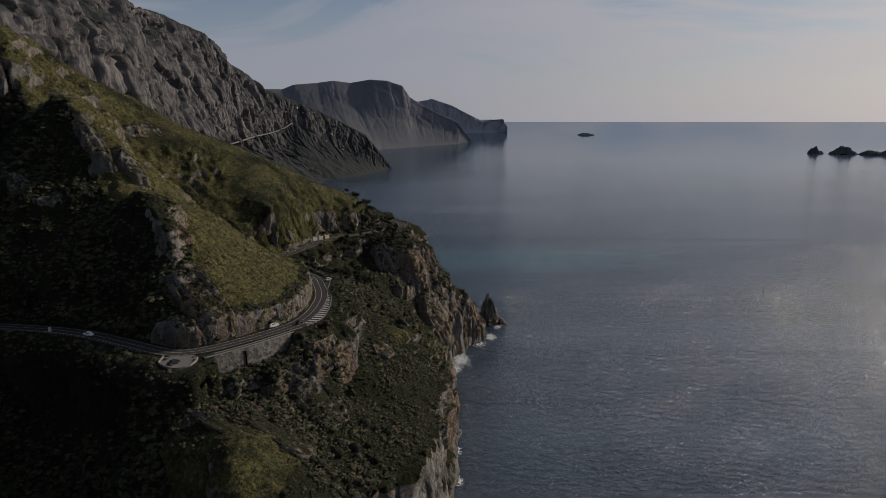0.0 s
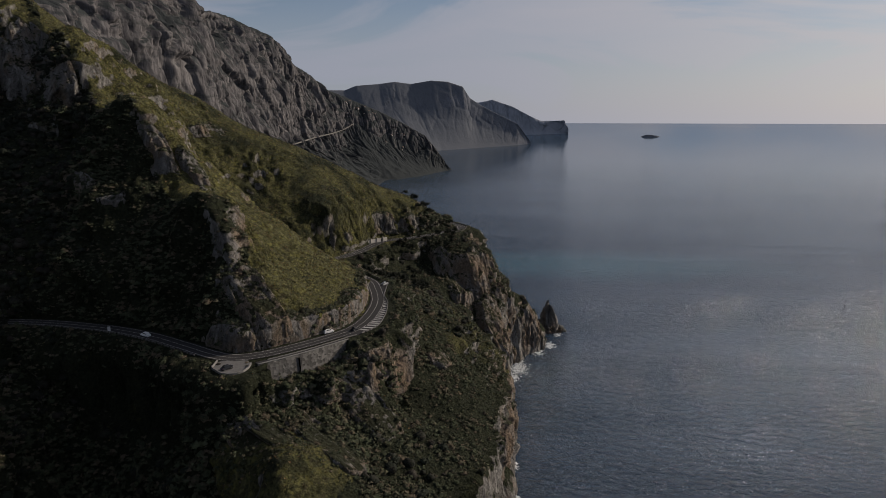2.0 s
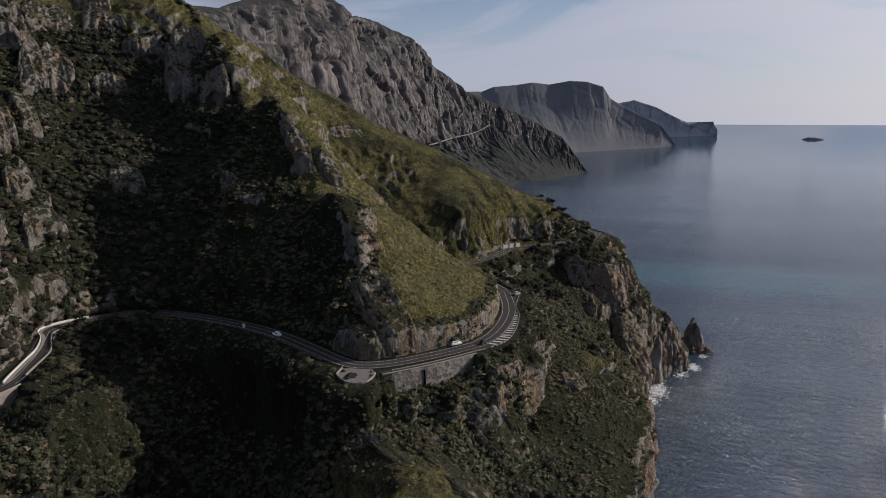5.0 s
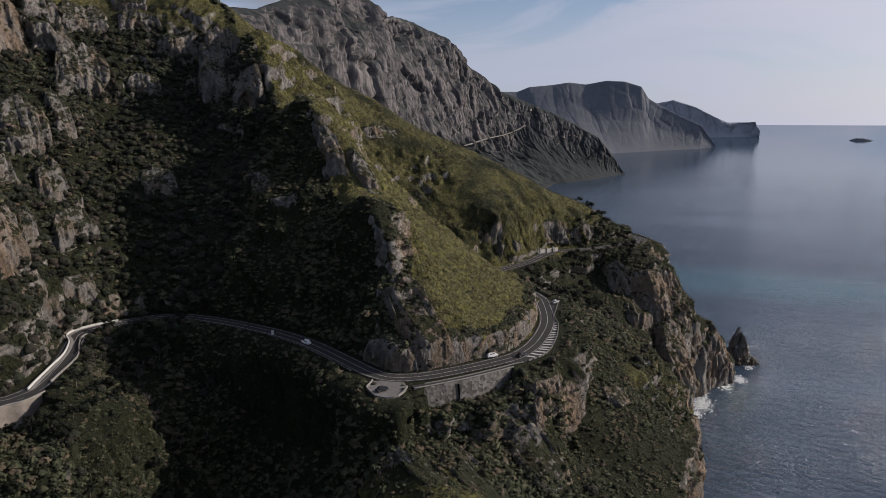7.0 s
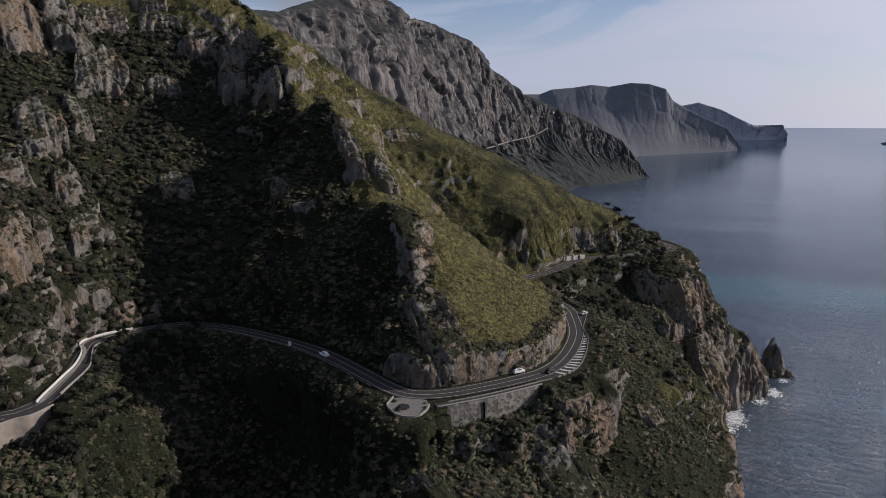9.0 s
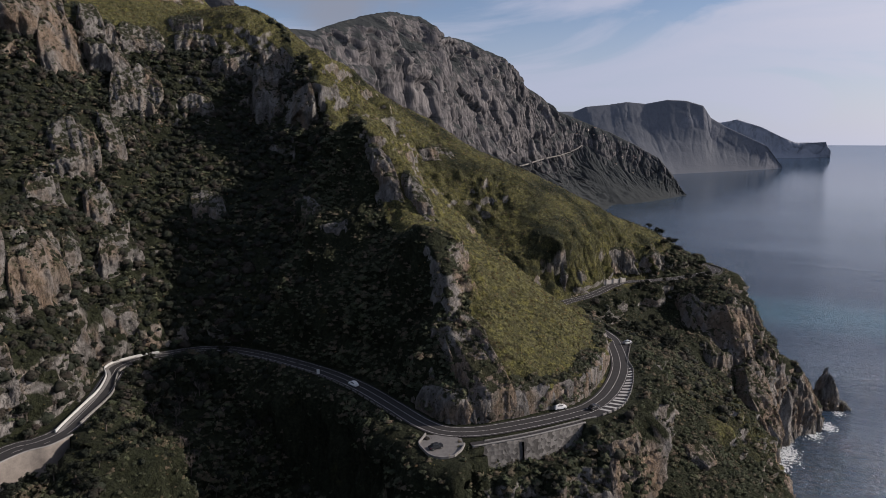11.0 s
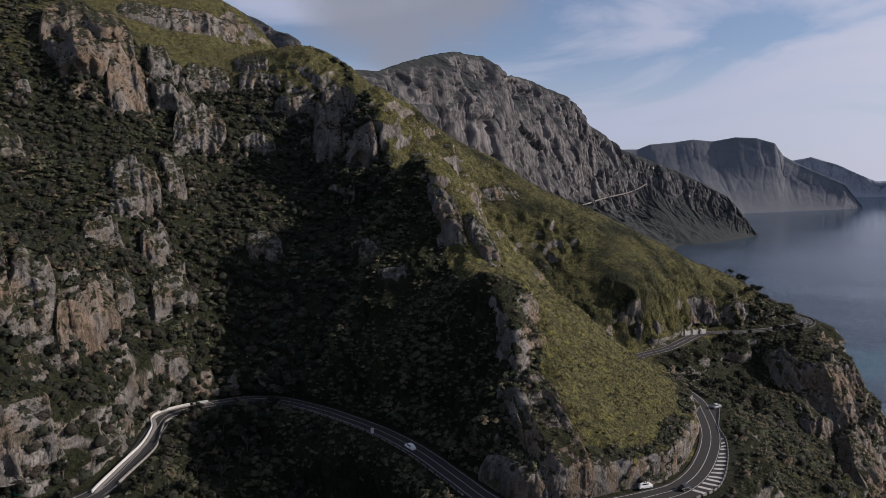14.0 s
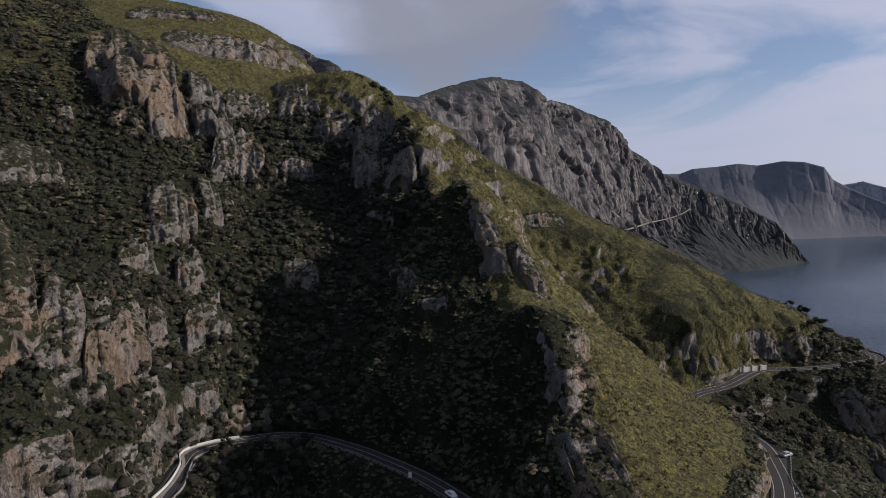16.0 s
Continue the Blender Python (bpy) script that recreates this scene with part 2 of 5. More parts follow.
def sea_material():
    m = Mat("sea_water", 0.12, 0.9)
    m.b.inputs["IOR"].default_value = 1.37
    ln = m.n.new("ShaderNodeVectorMath")
    ln.operation = "LENGTH"
    m.l.new(m.co, ln.inputs[0])
    far_off = m.math("DIVIDE", ln.outputs["Value"], 4850.0)
    swell = m.noise(0.030, 4, 0.55, (0.55, 2.2, 1), 0.5, -12)
    wave = m.noise(0.15, 5, 0.64, (0.8, 1.55, 1), 0.7, -22)
    chop = m.noise(0.42, 4, 0.64, (0.8, 1.35, 1), 0.5, -30)
    ripple = m.noise(1.1, 3, 0.6, (1, 1.4, 1), 0.3, -8)
    gust = m.noise(0.006, 5, 0.62, (0.35, 2.4, 1), 0.6, -8)
    rough_water = m.ramp(gust, (0.36, 0.55), (0.62, 1.0))
    fine = m.math("MULTIPLY", m.math("ADD", m.math("MULTIPLY", chop, 2.2), m.math("MULTIPLY", ripple, 0.3)), m.ramp(far_off, (0.05, 1.0), (0.12, 0.7), (0.22, 0.35), (0.5, 0.0)))
    mid = m.math("MULTIPLY", wave, m.math("MULTIPLY", 5.0, m.ramp(far_off, (0.05, 1.0), (0.10, 0.75), (0.17, 0.38), (0.3, 0.15), (0.6, 0.02))))
    long = m.math("MULTIPLY", swell, m.math("MULTIPLY", 2.6, m.ramp(far_off, (0.1, 1.0), (0.3, 0.3), (0.7, 0.03))))
    h = m.math("MULTIPLY", m.math("ADD", m.math("ADD", fine, mid), long), rough_water)
    m.bump(h, 1.0, 1.0)
    patch = m.noise(0.0022, 3, 0.5, (1, 3.0, 1), 0.3, -12)
    deep = m.ramp(patch, (0.35, (0.016, 0.034, 0.060)), (0.65, (0.034, 0.058, 0.090)))
    # a pale shoal off the point
    shift = m.n.new("ShaderNodeVectorMath")
    shift.operation = "MULTIPLY_ADD"
    shift.inputs[1].default_value = (1 / 330, 1 / 105, 0)
    shift.inputs[2].default_value = (-90 / 330, -840 / 105, 0)
    m.l.new(m.co, shift.inputs[0])
    far = m.n.new("ShaderNodeVectorMath")
    far.operation = "LENGTH"
    m.l.new(shift.outputs[0], far.inputs[0])
    shoal = m.math("ADD", far.outputs["Value"], m.math("MULTIPLY", m.math("SUBTRACT", m.noise(0.012, 4, 0.6, (1, 2.2, 1), 0.5), 0.5), 0.9))
    m.color(m.mix(m.ramp(shoal, (0.2, 0.45), (1.3, 0.0)), deep, (0.034, 0.140, 0.180)))
    m.l.new(m.ramp(far_off, (0.05, 0.10), (0.15, 0.13), (0.3, 0.15), (0.5, 0.16), (0.95, 0.08)), m.b.inputs["Roughness"])
    return m.m


def stonework(name, c, rough=0.9, spec=0.1, vary=0.6, scale=2.2):
    """Small coursed stones in pale mortar."""
    m = Mat(name, rough, spec)
    v = m.n.new("ShaderNodeTexVoronoi")
    v.inputs["Scale"].default_value = scale
    m.l.new(m.co, v.inputs["Vector"])
    tone = m.ramp(v.outputs["Color"], (0.2, tuple(k * (1 - vary) for k in c)), (0.8, tuple(k * 1.35 for k in c)))
    stain = m.noise(0.25, 5, 0.6, (1, 1, 0.4))
    m.color(m.mix(m.ramp(stain, (0.45, 0.0), (0.7, 0.6)), tone, tuple(k * 0.45 for k in c)))
    m.bump(v.outputs["Distance"], 0.8, 0.15)
    return m.m


HILL, SEA = hill_material(), sea_material()
CRAG, CRAG_WARM = crag_material("limestone", (0.48, 0.66)), crag_material("orange_limestone", (0.36, 0.56))
SHRUB = leaf_material("shrub_leaves", (0.021, 0.028, 0.018), (0.082, 0.093, 0.051))
TUFT = leaf_material("tussock_grass", (0.052, 0.053, 0.022), (0.188, 0.172, 0.070))
CROWN = leaf_material("tree_leaves", (0.0080, 0.0108, 0.0086), (0.031, 0.0375, 0.0240))
ASPHALT = plain("asphalt", (0.034, 0.0328, 0.0328), 0.9, 0.12, 0.3, 0.5)
PAINT = plain("road_paint", (0.34, 0.33, 0.315), 0.7, 0.3, 0.3, 0.8)
CONCRETE = plain("pale_concrete", (0.195, 0.189, 0.177), 0.9, 0.2, 0.4, 0.6)
MASONRY = stonework("stone_masonry", (0.136, 0.1296, 0.12), 0.95, 0.1, 0.5, 0.9)
MASSIF = far_material("far_limestone", (0.052, 0.051, 0.055), (0.150, 0.142, 0.142), (0.038, 0.042, 0.043), 0.6, 6.0, 190.0)
# aerial haze over the headland is painted into these lightened blue-grey base colours
HEAD_HAZE = far_material("distant_headland", (0.105, 0.112, 0.130), (0.165, 0.172, 0.190), (0.118, 0.126, 0.140), 1.6, 1.5, 0.0, 0.9)
# paler still: thicker haze of the horizon, put into the rock's base colour
HEAD2_HAZE = far_material("farthest_headland", (0.24, 0.255, 0.285), (0.27, 0.285, 0.315), (0.255, 0.27, 0.3), 3.0, 1.0)
ISLE = far_material("island_rock", (0.0595, 0.0612, 0.0714), (0.1275, 0.1275, 0.1394), (0.068, 0.0731, 0.0782), 0.8)
FOAM = plain("sea_foam", (0.50, 0.53, 0.54), 0.9, 0.1, 0.3, 0.4)


# ---- numeric helpers ----
def hash3(i, j, k, seed):
    h = (i * 374761393 + j * 668265263 + k * 2147483647 + seed * 1274126177) & 0xFFFFFFFF
    h = ((h ^ (h >> 13)) * 1274126177) & 0xFFFFFFFF
    return ((h ^ (h >> 16)) & 0xFFFF) / 32767.5 - 1.0


def vnoise(p, seed=0):
    """Smooth value noise, -1 to 1, of an array of points."""
    f = np.floor(p)
    i = f.astype(np.int64)
    u = p - f
    u = u * u * u * (u * (u * 6 - 15) + 10)
    r = 0
    for dx in (0, 1):
        wx = u[:, 0] if dx else 1 - u[:, 0]
        for dy in (0, 1):
            wy = u[:, 1] if dy else 1 - u[:, 1]
            for dz in (0, 1):
                wz = u[:, 2] if dz else 1 - u[:, 2]
                r = r + wx * wy * wz * hash3(i[:, 0] + dx, i[:, 1] + dy, i[:, 2] + dz, seed)
    return r


def fbm(p, size, octaves=4, gain=0.5, seed=0, ridged=False):
    r, a, q = 0, 1.0, np.asarray(p, float) / size
    for o in range(octaves):
        v = vnoise(q + 17.3 * o, seed + o)
        r = r + a * ((1 - 2 * np.abs(v)) if ridged else v)
        a, q = a * gain, q * 2.03
    return r


def facets(p, size, seed=0):
    """Broken rock: tilted plates, one for each cell of a plane (n x 2 points), and how far each point is from the plate's edge."""
    q = np.asarray(p, float) / size
    i = np.floor(q).astype(np.int64)
    f1, f2 = np.full(len(q), 9.0), np.full(len(q), 9.0)
    out = np.zeros(len(q))
    for dx in (-1, 0, 1):
        for dy in (-1, 0, 1):
            cx, cy = i[:, 0] + dx, i[:, 1] + dy
            h = [hash3(cx, cy, cx * 0 + k, seed) for k in range(5)]
            ox, oy = q[:, 0] - (cx + 0.5 + 0.45 * h[0]), q[:, 1] - (cy + 0.5 + 0.45 * h[1])
            d = np.hypot(ox, oy)
            near = d < f1
            f2 = np.where(near, f1, np.minimum(f2, d))
            out = np.where(near, 0.7 * h[2] + 0.9 * h[3] * ox + 0.6 * h[4] * oy, out)
            f1 = np.minimum(f1, d)
    return out, f2 - f1


def smooth(a, b, x):
    t = np.clip((x - a) / (b - a), 0, 1)
    return t * t * (3 - 2 * t)


def mesh_of(name, verts, faces, mat, parent=None, flat=False):
    me = bpy.data.meshes.new(name)
    verts = np.asarray(verts, np.float32)
    faces = np.asarray(faces, np.int32)
    k = faces.shape[1]
    me.vertices.add(len(verts))
    me.vertices.foreach_set("co", verts.ravel())
    me.loops.add(faces.size)
    me.loops.foreach_set("vertex_index", faces.ravel())
    me.polygons.add(len(faces))
    me.polygons.foreach_set("loop_start", np.arange(0, faces.size, k, dtype=np.int32))
    me.update(calc_edges=True)
    if not flat:
        me.polygons.foreach_set("use_smooth", np.ones(len(faces), bool))
    if mat:
        me.materials.append(mat)
    ob = new(name, me)
    if parent:
        ob.parent = parent
    return ob


def grid_faces(rows, cols):
    i = np.arange(rows - 1)[:, None] * cols + np.arange(cols - 1)[None, :]
    i = i.ravel()
    return np.stack([i, i + 1, i + cols + 1, i + cols], 1)


def part(name, bm, material, parent, label=""):
    me = bpy.data.meshes.new(name)
    bm.to_mesh(me)
    bm.free()
    me.materials.append(material)
    ob = new(name, me)
    ob.parent = parent
    return tagged(ob, label)


def curve_through(pts, step=1.0):
    """A smooth line through plan points, sampled evenly."""
    p = np.array(pts, float)
    q = np.vstack([2 * p[0] - p[1], p, 2 * p[-1] - p[-2]])
    out = []
    for a, b, c, d in zip(q, q[1:], q[2:], q[3:]):
        for t in np.linspace(0, 1, 24, endpoint=False):
            out.append(0.5 * (2 * b + (c - a) * t + (2 * a - 5 * b + 4 * c - d) * t * t + (3 * b - a - 3 * c + d) * t ** 3))
    out = np.array(out + [p[-1]])
    s = np.r_[0, np.cumsum(np.linalg.norm(np.diff(out, axis=0), axis=1))]
    u = np.arange(0, s[-1], step)
    return np.stack([np.interp(u, s, out[:, k]) for k in range(out.shape[1])], 1)


# ---- the land: lines that shape it ----
ROAD_Z = 96.0
ROAD_LINE = [(-178, 40), (-186, 100), (-196, 140), (-202, 163), (-199.5, 171), (-200, 179), (-207, 191), (-216, 204), (-227, 217), (-233, 225), (-233, 235),
             (-228, 245), (-221, 254), (-210, 259), (-191, 259), (-176, 257), (-157, 253), (-138, 246), (-119, 236), (-106, 229), (-97, 227), (-87.5, 231.5), (-77, 242),
             (-67.7, 253.5), (-61.5, 264), (-58.5, 281), (-59.5, 306), (-65.5, 330), (-72, 346), (-90, 368), (-104, 385), (-104, 398), (-95, 420), (-89, 450), (-84, 465),
             (-70, 476), (-55, 492), (-42, 512), (-34, 528), (-40, 545), (-70, 570), (-120, 610)]
SPUR_CREST = [(-254, 377, 229), (-229, 372, 203), (-188, 332, 188), (-173, 325, 171), (-154, 322, 158), (-122, 277, 146), (-110, 283, 130), (-100, 275, 117), (-119, 296, 133), (-113, 316, 130)]
SPUR_SLOPE = [(-105, 346, 109), (-77.5, 299, 111), (-74, 331, 103), (-80, 266, 108), (-68, 285, 103), (-93, 243, 104), (-104, 256, 111), (-95, 320, 118), (-118, 322, 134), (-107, 344, 113), (-84, 338, 107)]
VALLEY = [(-110, 372, 97), (-124, 366, 103), (-142, 376, 112), (-162, 381, 126), (-184, 386, 143), (-205, 396, 164)]
SPUR_SHADE = [(-185, 293, 143), (-130, 252, 107), (-165, 275, 122), (-210, 285, 122), (-214, 330, 165), (-160, 300, 140), (-195, 262, 99), (-150, 262, 106), (-240, 350, 180)]
CREST = [(-443, 428, 318), (-415, 425, 302), (-403, 424, 282), (-385, 422, 270), (-365, 421, 270), (-345, 416, 271), (-328, 412, 268), (-304, 415, 254), (-280, 428, 236), (-255, 438, 220), (-214, 456, 195), (-165, 476, 167), (-115, 498, 142), (-76, 514, 122), (-55, 525, 106)]
FAR_SLOPE = [(-228, 430, 200), (-200, 442, 178), (-163, 429, 159), (-134, 446, 148), (-112, 412, 126), (-91, 444, 126), (-150, 423, 140), (-205, 425, 180)]
BEHIND = [(-400, 520, 230), (-300, 520, 160), (-200, 560, 100), (-110, 570, 80), (-30, 600, 40), (-300, 650, 60), (-150, 660, 5), (-500, 560, 260)]
LEFT_HILL = [(-211, 171, 108), (-217, 172, 117), (-246, 188, 134), (-256, 206, 147), (-303, 220, 163), (-325, 242, 185), (-370, 258, 213), (-375, 303, 250), (-387, 351, 258), (-368, 378, 254), (-237, 209, 107),
             (-242, 240, 108), (-264, 257, 132), (-256, 300, 146), (-282, 260, 150), (-297, 265, 167), (-317, 301, 190), (-331, 328, 207), (-354, 305, 218), (-314, 309, 177), (-268, 370, 192), (-232, 193, 119), (-285, 330, 178)]
UPPER = [(-470, 330, 300), (-520, 430, 345), (-460, 470, 320), (-470, 220, 275), (-430, 120, 235), (-560, 250, 330), (-560, 100, 300)]
SOUTH = [(-240, 120, 125), (-300, 120, 170), (-230, 40, 120), (-330, 20, 195), (-210, -80, 105), (-350, -120, 215), (-220, -250, 110), (-450, -250, 270), (-140, 100, 40), (-120, -50, 30), (-130, -250, 40)]
GULLY = [(-183, 203, 82), (-164, 180, 72), (-179, 180, 93), (-190, 237, 74), (-168, 228, 46), (-146, 210, 22), (-122, 172, 8), (-95, 130, 2), (-150, 150, 50), (-112, 206, 48), (-130, 218, 44), (-150, 236, 62)]
SEAWARD = [(-88, 208, 84), (-66, 181, 80), (-74, 211, 79), (-61, 235, 77), (-49, 256, 64), (-45, 288, 79), (-33, 268, 69), (-21, 304, 68), (-2, 280, 54), (-20, 230, 60), (-40, 200, 66), (-22, 353, 70), (-52, 247, 84), (-8, 350, 42)]
SEA_SLOPE = [(-59, 396, 82), (-36, 452, 58), (-31, 470, 90), (-36, 447, 78), (-28, 478, 94), (-3, 500, 60), (-5, 425, 33), (-12, 400, 45), (-28, 540, 88), (6, 516, 48), (20, 511, 27), (-40, 420, 68)]
COAST = [(-150, -300), (-140, 20), (-122, 90), (-85, 122), (-58, 148), (-30, 175), (-8, 215), (3, 255), (3, 300), (3.5, 350), (1, 400), (2, 440), (3, 465), (8, 480), (16, 495), (24, 506),
         (34, 516), (37, 527), (30, 540), (14, 552), (0, 575), (-10, 600), (-60, 640), (-200, 690), (-420, 760)]

CTRL = np.array(SPUR_CREST + SPUR_SLOPE + VALLEY + SPUR_SHADE + CREST + FAR_SLOPE + BEHIND + LEFT_HILL + UPPER + SOUTH + GULLY + SEAWARD + SEA_SLOPE, float)
ROAD_PLAN = curve_through(ROAD_LINE, 1.0)
ROAD_PTS = ROAD_PLAN[::14]
CTRL = np.vstack([CTRL, np.c_[ROAD_PTS, np.full(len(ROAD_PTS), ROAD_Z)]])


def spline_fit(c, stiff=6.0):
    """A thin-plate surface over the shaping lines."""
    p, z = c[:, :2] / 100, c[:, 2]
    d2 = ((p[:, None] - p[None]) ** 2).sum(-1)
    k = 0.5 * d2 * np.log(d2 + 1e-12)
    k += np.eye(len(p)) * stiff * 1e-3
    q = np.c_[np.ones(len(p)), p]
    a = np.block([[k, q], [q.T, np.zeros((3, 3))]])
    return np.linalg.solve(a, np.r_[z, 0, 0, 0])


WEIGHTS = spline_fit(CTRL)


def base_height(xy):
    out = np.empty(len(xy))
    p = CTRL[:, :2] / 100
    for s in range(0, len(xy), 20000):
        q = xy[s:s + 20000] / 100
        d2 = ((q[:, None] - p[None]) ** 2).sum(-1)
        out[s:s + 20000] = (0.5 * d2 * np.log(d2 + 1e-12)) @ WEIGHTS[:-3] + np.c_[np.ones(len(q)), q] @ WEIGHTS[-3:]
    return out


def line_distance(xy, line):
    """The distance to a line and the nearest sample's index."""
    best, idx = np.full(len(xy), 1e9), np.zeros(len(xy), int)
    for s in range(0, len(xy), 20000):
        q = xy[s:s + 20000]
        d2 = ((q[:, None] - line[None]) ** 2).sum(-1)
        idx[s:s + 20000] = d2.argmin(1)
        best[s:s + 20000] = np.sqrt(d2.min(1))
    return best, idx


COAST_LINE = curve_through(COAST, 2.0)
COAST_WAY = np.gradient(COAST_LINE, axis=0)


def inland(xy):
    """Signed distance to the shore, positive on land."""
    d, i = line_distance(xy, COAST_LINE)
    way, off = COAST_WAY[i], xy - COAST_LINE[i]
    return d * np.sign(way[:, 1] * -off[:, 0] + way[:, 0] * off[:, 1] + 1e-9)


SPUR_EDGE = curve_through([(-260, 373), (-233, 365), (-192, 332), (-175, 323), (-155, 307), (-126, 275), (-107, 271), (-97, 261)], 1.5)
TERRACE = [(-101.3, 222), (-100.5, 215.4), (-95, 210.8), (-91.8, 210.0), (-88.3, 212.4), (-87.8, 217.4), (-88.5, 221)]
BEND_EDGE = [(-61, 341.5), (-59.6, 328.4), (-58.2, 315.7), (-54.3, 303.5), (-52.0, 284.1), (-52.5, 268), (-57, 258), (-61.5, 252.5), (-66, 246.5), (-75, 235.2), (-85, 224.7)]
FLATS = np.vstack([curve_through([(-94.5, 219), (-95, 215)], 1.0), curve_through([(p[0] - 2.5 * (p[1] > 252), p[1] + 1.5 * (p[1] < 252)) for p in BEND_EDGE], 1.0)])


ROAD_WALL = curve_through([(-87.1, 221.9), (-84.6, 224.2), (-74.6, 234.7), (-65.6, 246), (-61.6, 251.4)], 0.5)
WEST_WALL = curve_through([(-195.5, 140), (-198, 163), (-195.4, 171), (-196, 178.5)], 0.5)


def carve(xy, z, line, drop):
    """Lowers the ground outside a retaining wall to the wall's foot."""
    d, i = line_distance(xy, line)
    way = np.gradient(line, axis=0)[i]
    off = xy - line[i]
    side = (way[:, 1] * off[:, 0] - way[:, 0] * off[:, 1]) / (np.linalg.norm(way, axis=1) + 1e-9)
    ends = (i > 2) & (i < len(line) - 3)
    foot = ROAD_Z - drop + 0.8 * np.maximum(0, d - 7) ** 1.5
    return np.where(ends & (side > 0.3) & (d < 25), np.minimum(z, foot), z)


def ground(xy):
    """The height of the land, before its relief, and how much relief it may carry."""
    z = base_height(xy)
    e, _ = line_distance(xy, SPUR_EDGE)
    z = z + 7.0 * np.maximum(0, 1 - e / 20.0)
    s = inland(xy) + 1.6 * fbm(np.c_[xy, np.zeros(len(xy))], 14, 3, seed=5)
    z = np.minimum(z, np.where(s > 0, 1.0 + 9.0 * s, -3 + 1.5 * s))
    d, _ = line_distance(xy, ROAD_PLAN)
    d2, _ = line_distance(xy, FLATS)
    d = np.minimum(d, np.where(d2 < 12, d2 + 1.2, 99))
    cut = np.where((xy[:, 0] > -98) & (xy[:, 1] < 350), 9.0, 14.0)
    k = np.where(z > ROAD_Z, smooth(4.6, cut, d), smooth(4.6, 15.0, d))
    z = ROAD_Z - 0.25 + (z - ROAD_Z + 0.25) * k
    z = carve(xy, z, ROAD_WALL, 7.5)
    z = carve(xy, z, WEST_WALL, 8.5)
    return z, smooth(4.0, 9.0, d) * smooth(-6, 3, s), s


GRASS_EDGE = [(-258, 379), (-192, 333), (-130, 276), (-110, 276), (-102, 258), (-88, 249), (-74, 256), (-62, 285), (-68, 332), (-100, 372), (-96, 410), (-84, 440), (-60, 523), (-150, 500), (-230, 470), (-320, 440)]


FAR_GRASS = [(-110, 372), (-184, 388), (-230, 398), (-330, 415), (-280, 430), (-165, 478), (-60, 525), (-84, 440), (-96, 410)]


def inside(xy, poly):
    hit = np.zeros(len(xy), bool)
    for (ax, ay), (bx, by) in zip(poly, poly[1:] + poly[:1]):
        hit ^= ((ay > xy[:, 1]) != (by > xy[:, 1])) & (xy[:, 0] < (bx - ax) * (xy[:, 1] - ay) / (by - ay + 1e-9) + ax)
    return hit


def grassy(xy, z):
    """1 where grass covers the ground, 0 where scrub does."""
    g = 0.15 + 0.45 * smooth(325, 360, xy[:, 1]) * smooth(226, 250, z) + 0.75 * inside(xy, GRASS_EDGE) - 0.38 * inside(xy, FAR_GRASS) + 0.28 * smooth(225, 260, z) + 0.26 * (smooth(-48, -36, xy[:, 0]) * smooth(300, 330, xy[:, 1]) * (1 - smooth(410, 430, xy[:, 1])))
    g = g + 0.42 * inside(xy, [(-90, 200), (-62, 210), (-44, 200), (-52, 160), (-92, 160)])
    return np.clip(g, 0, 1)


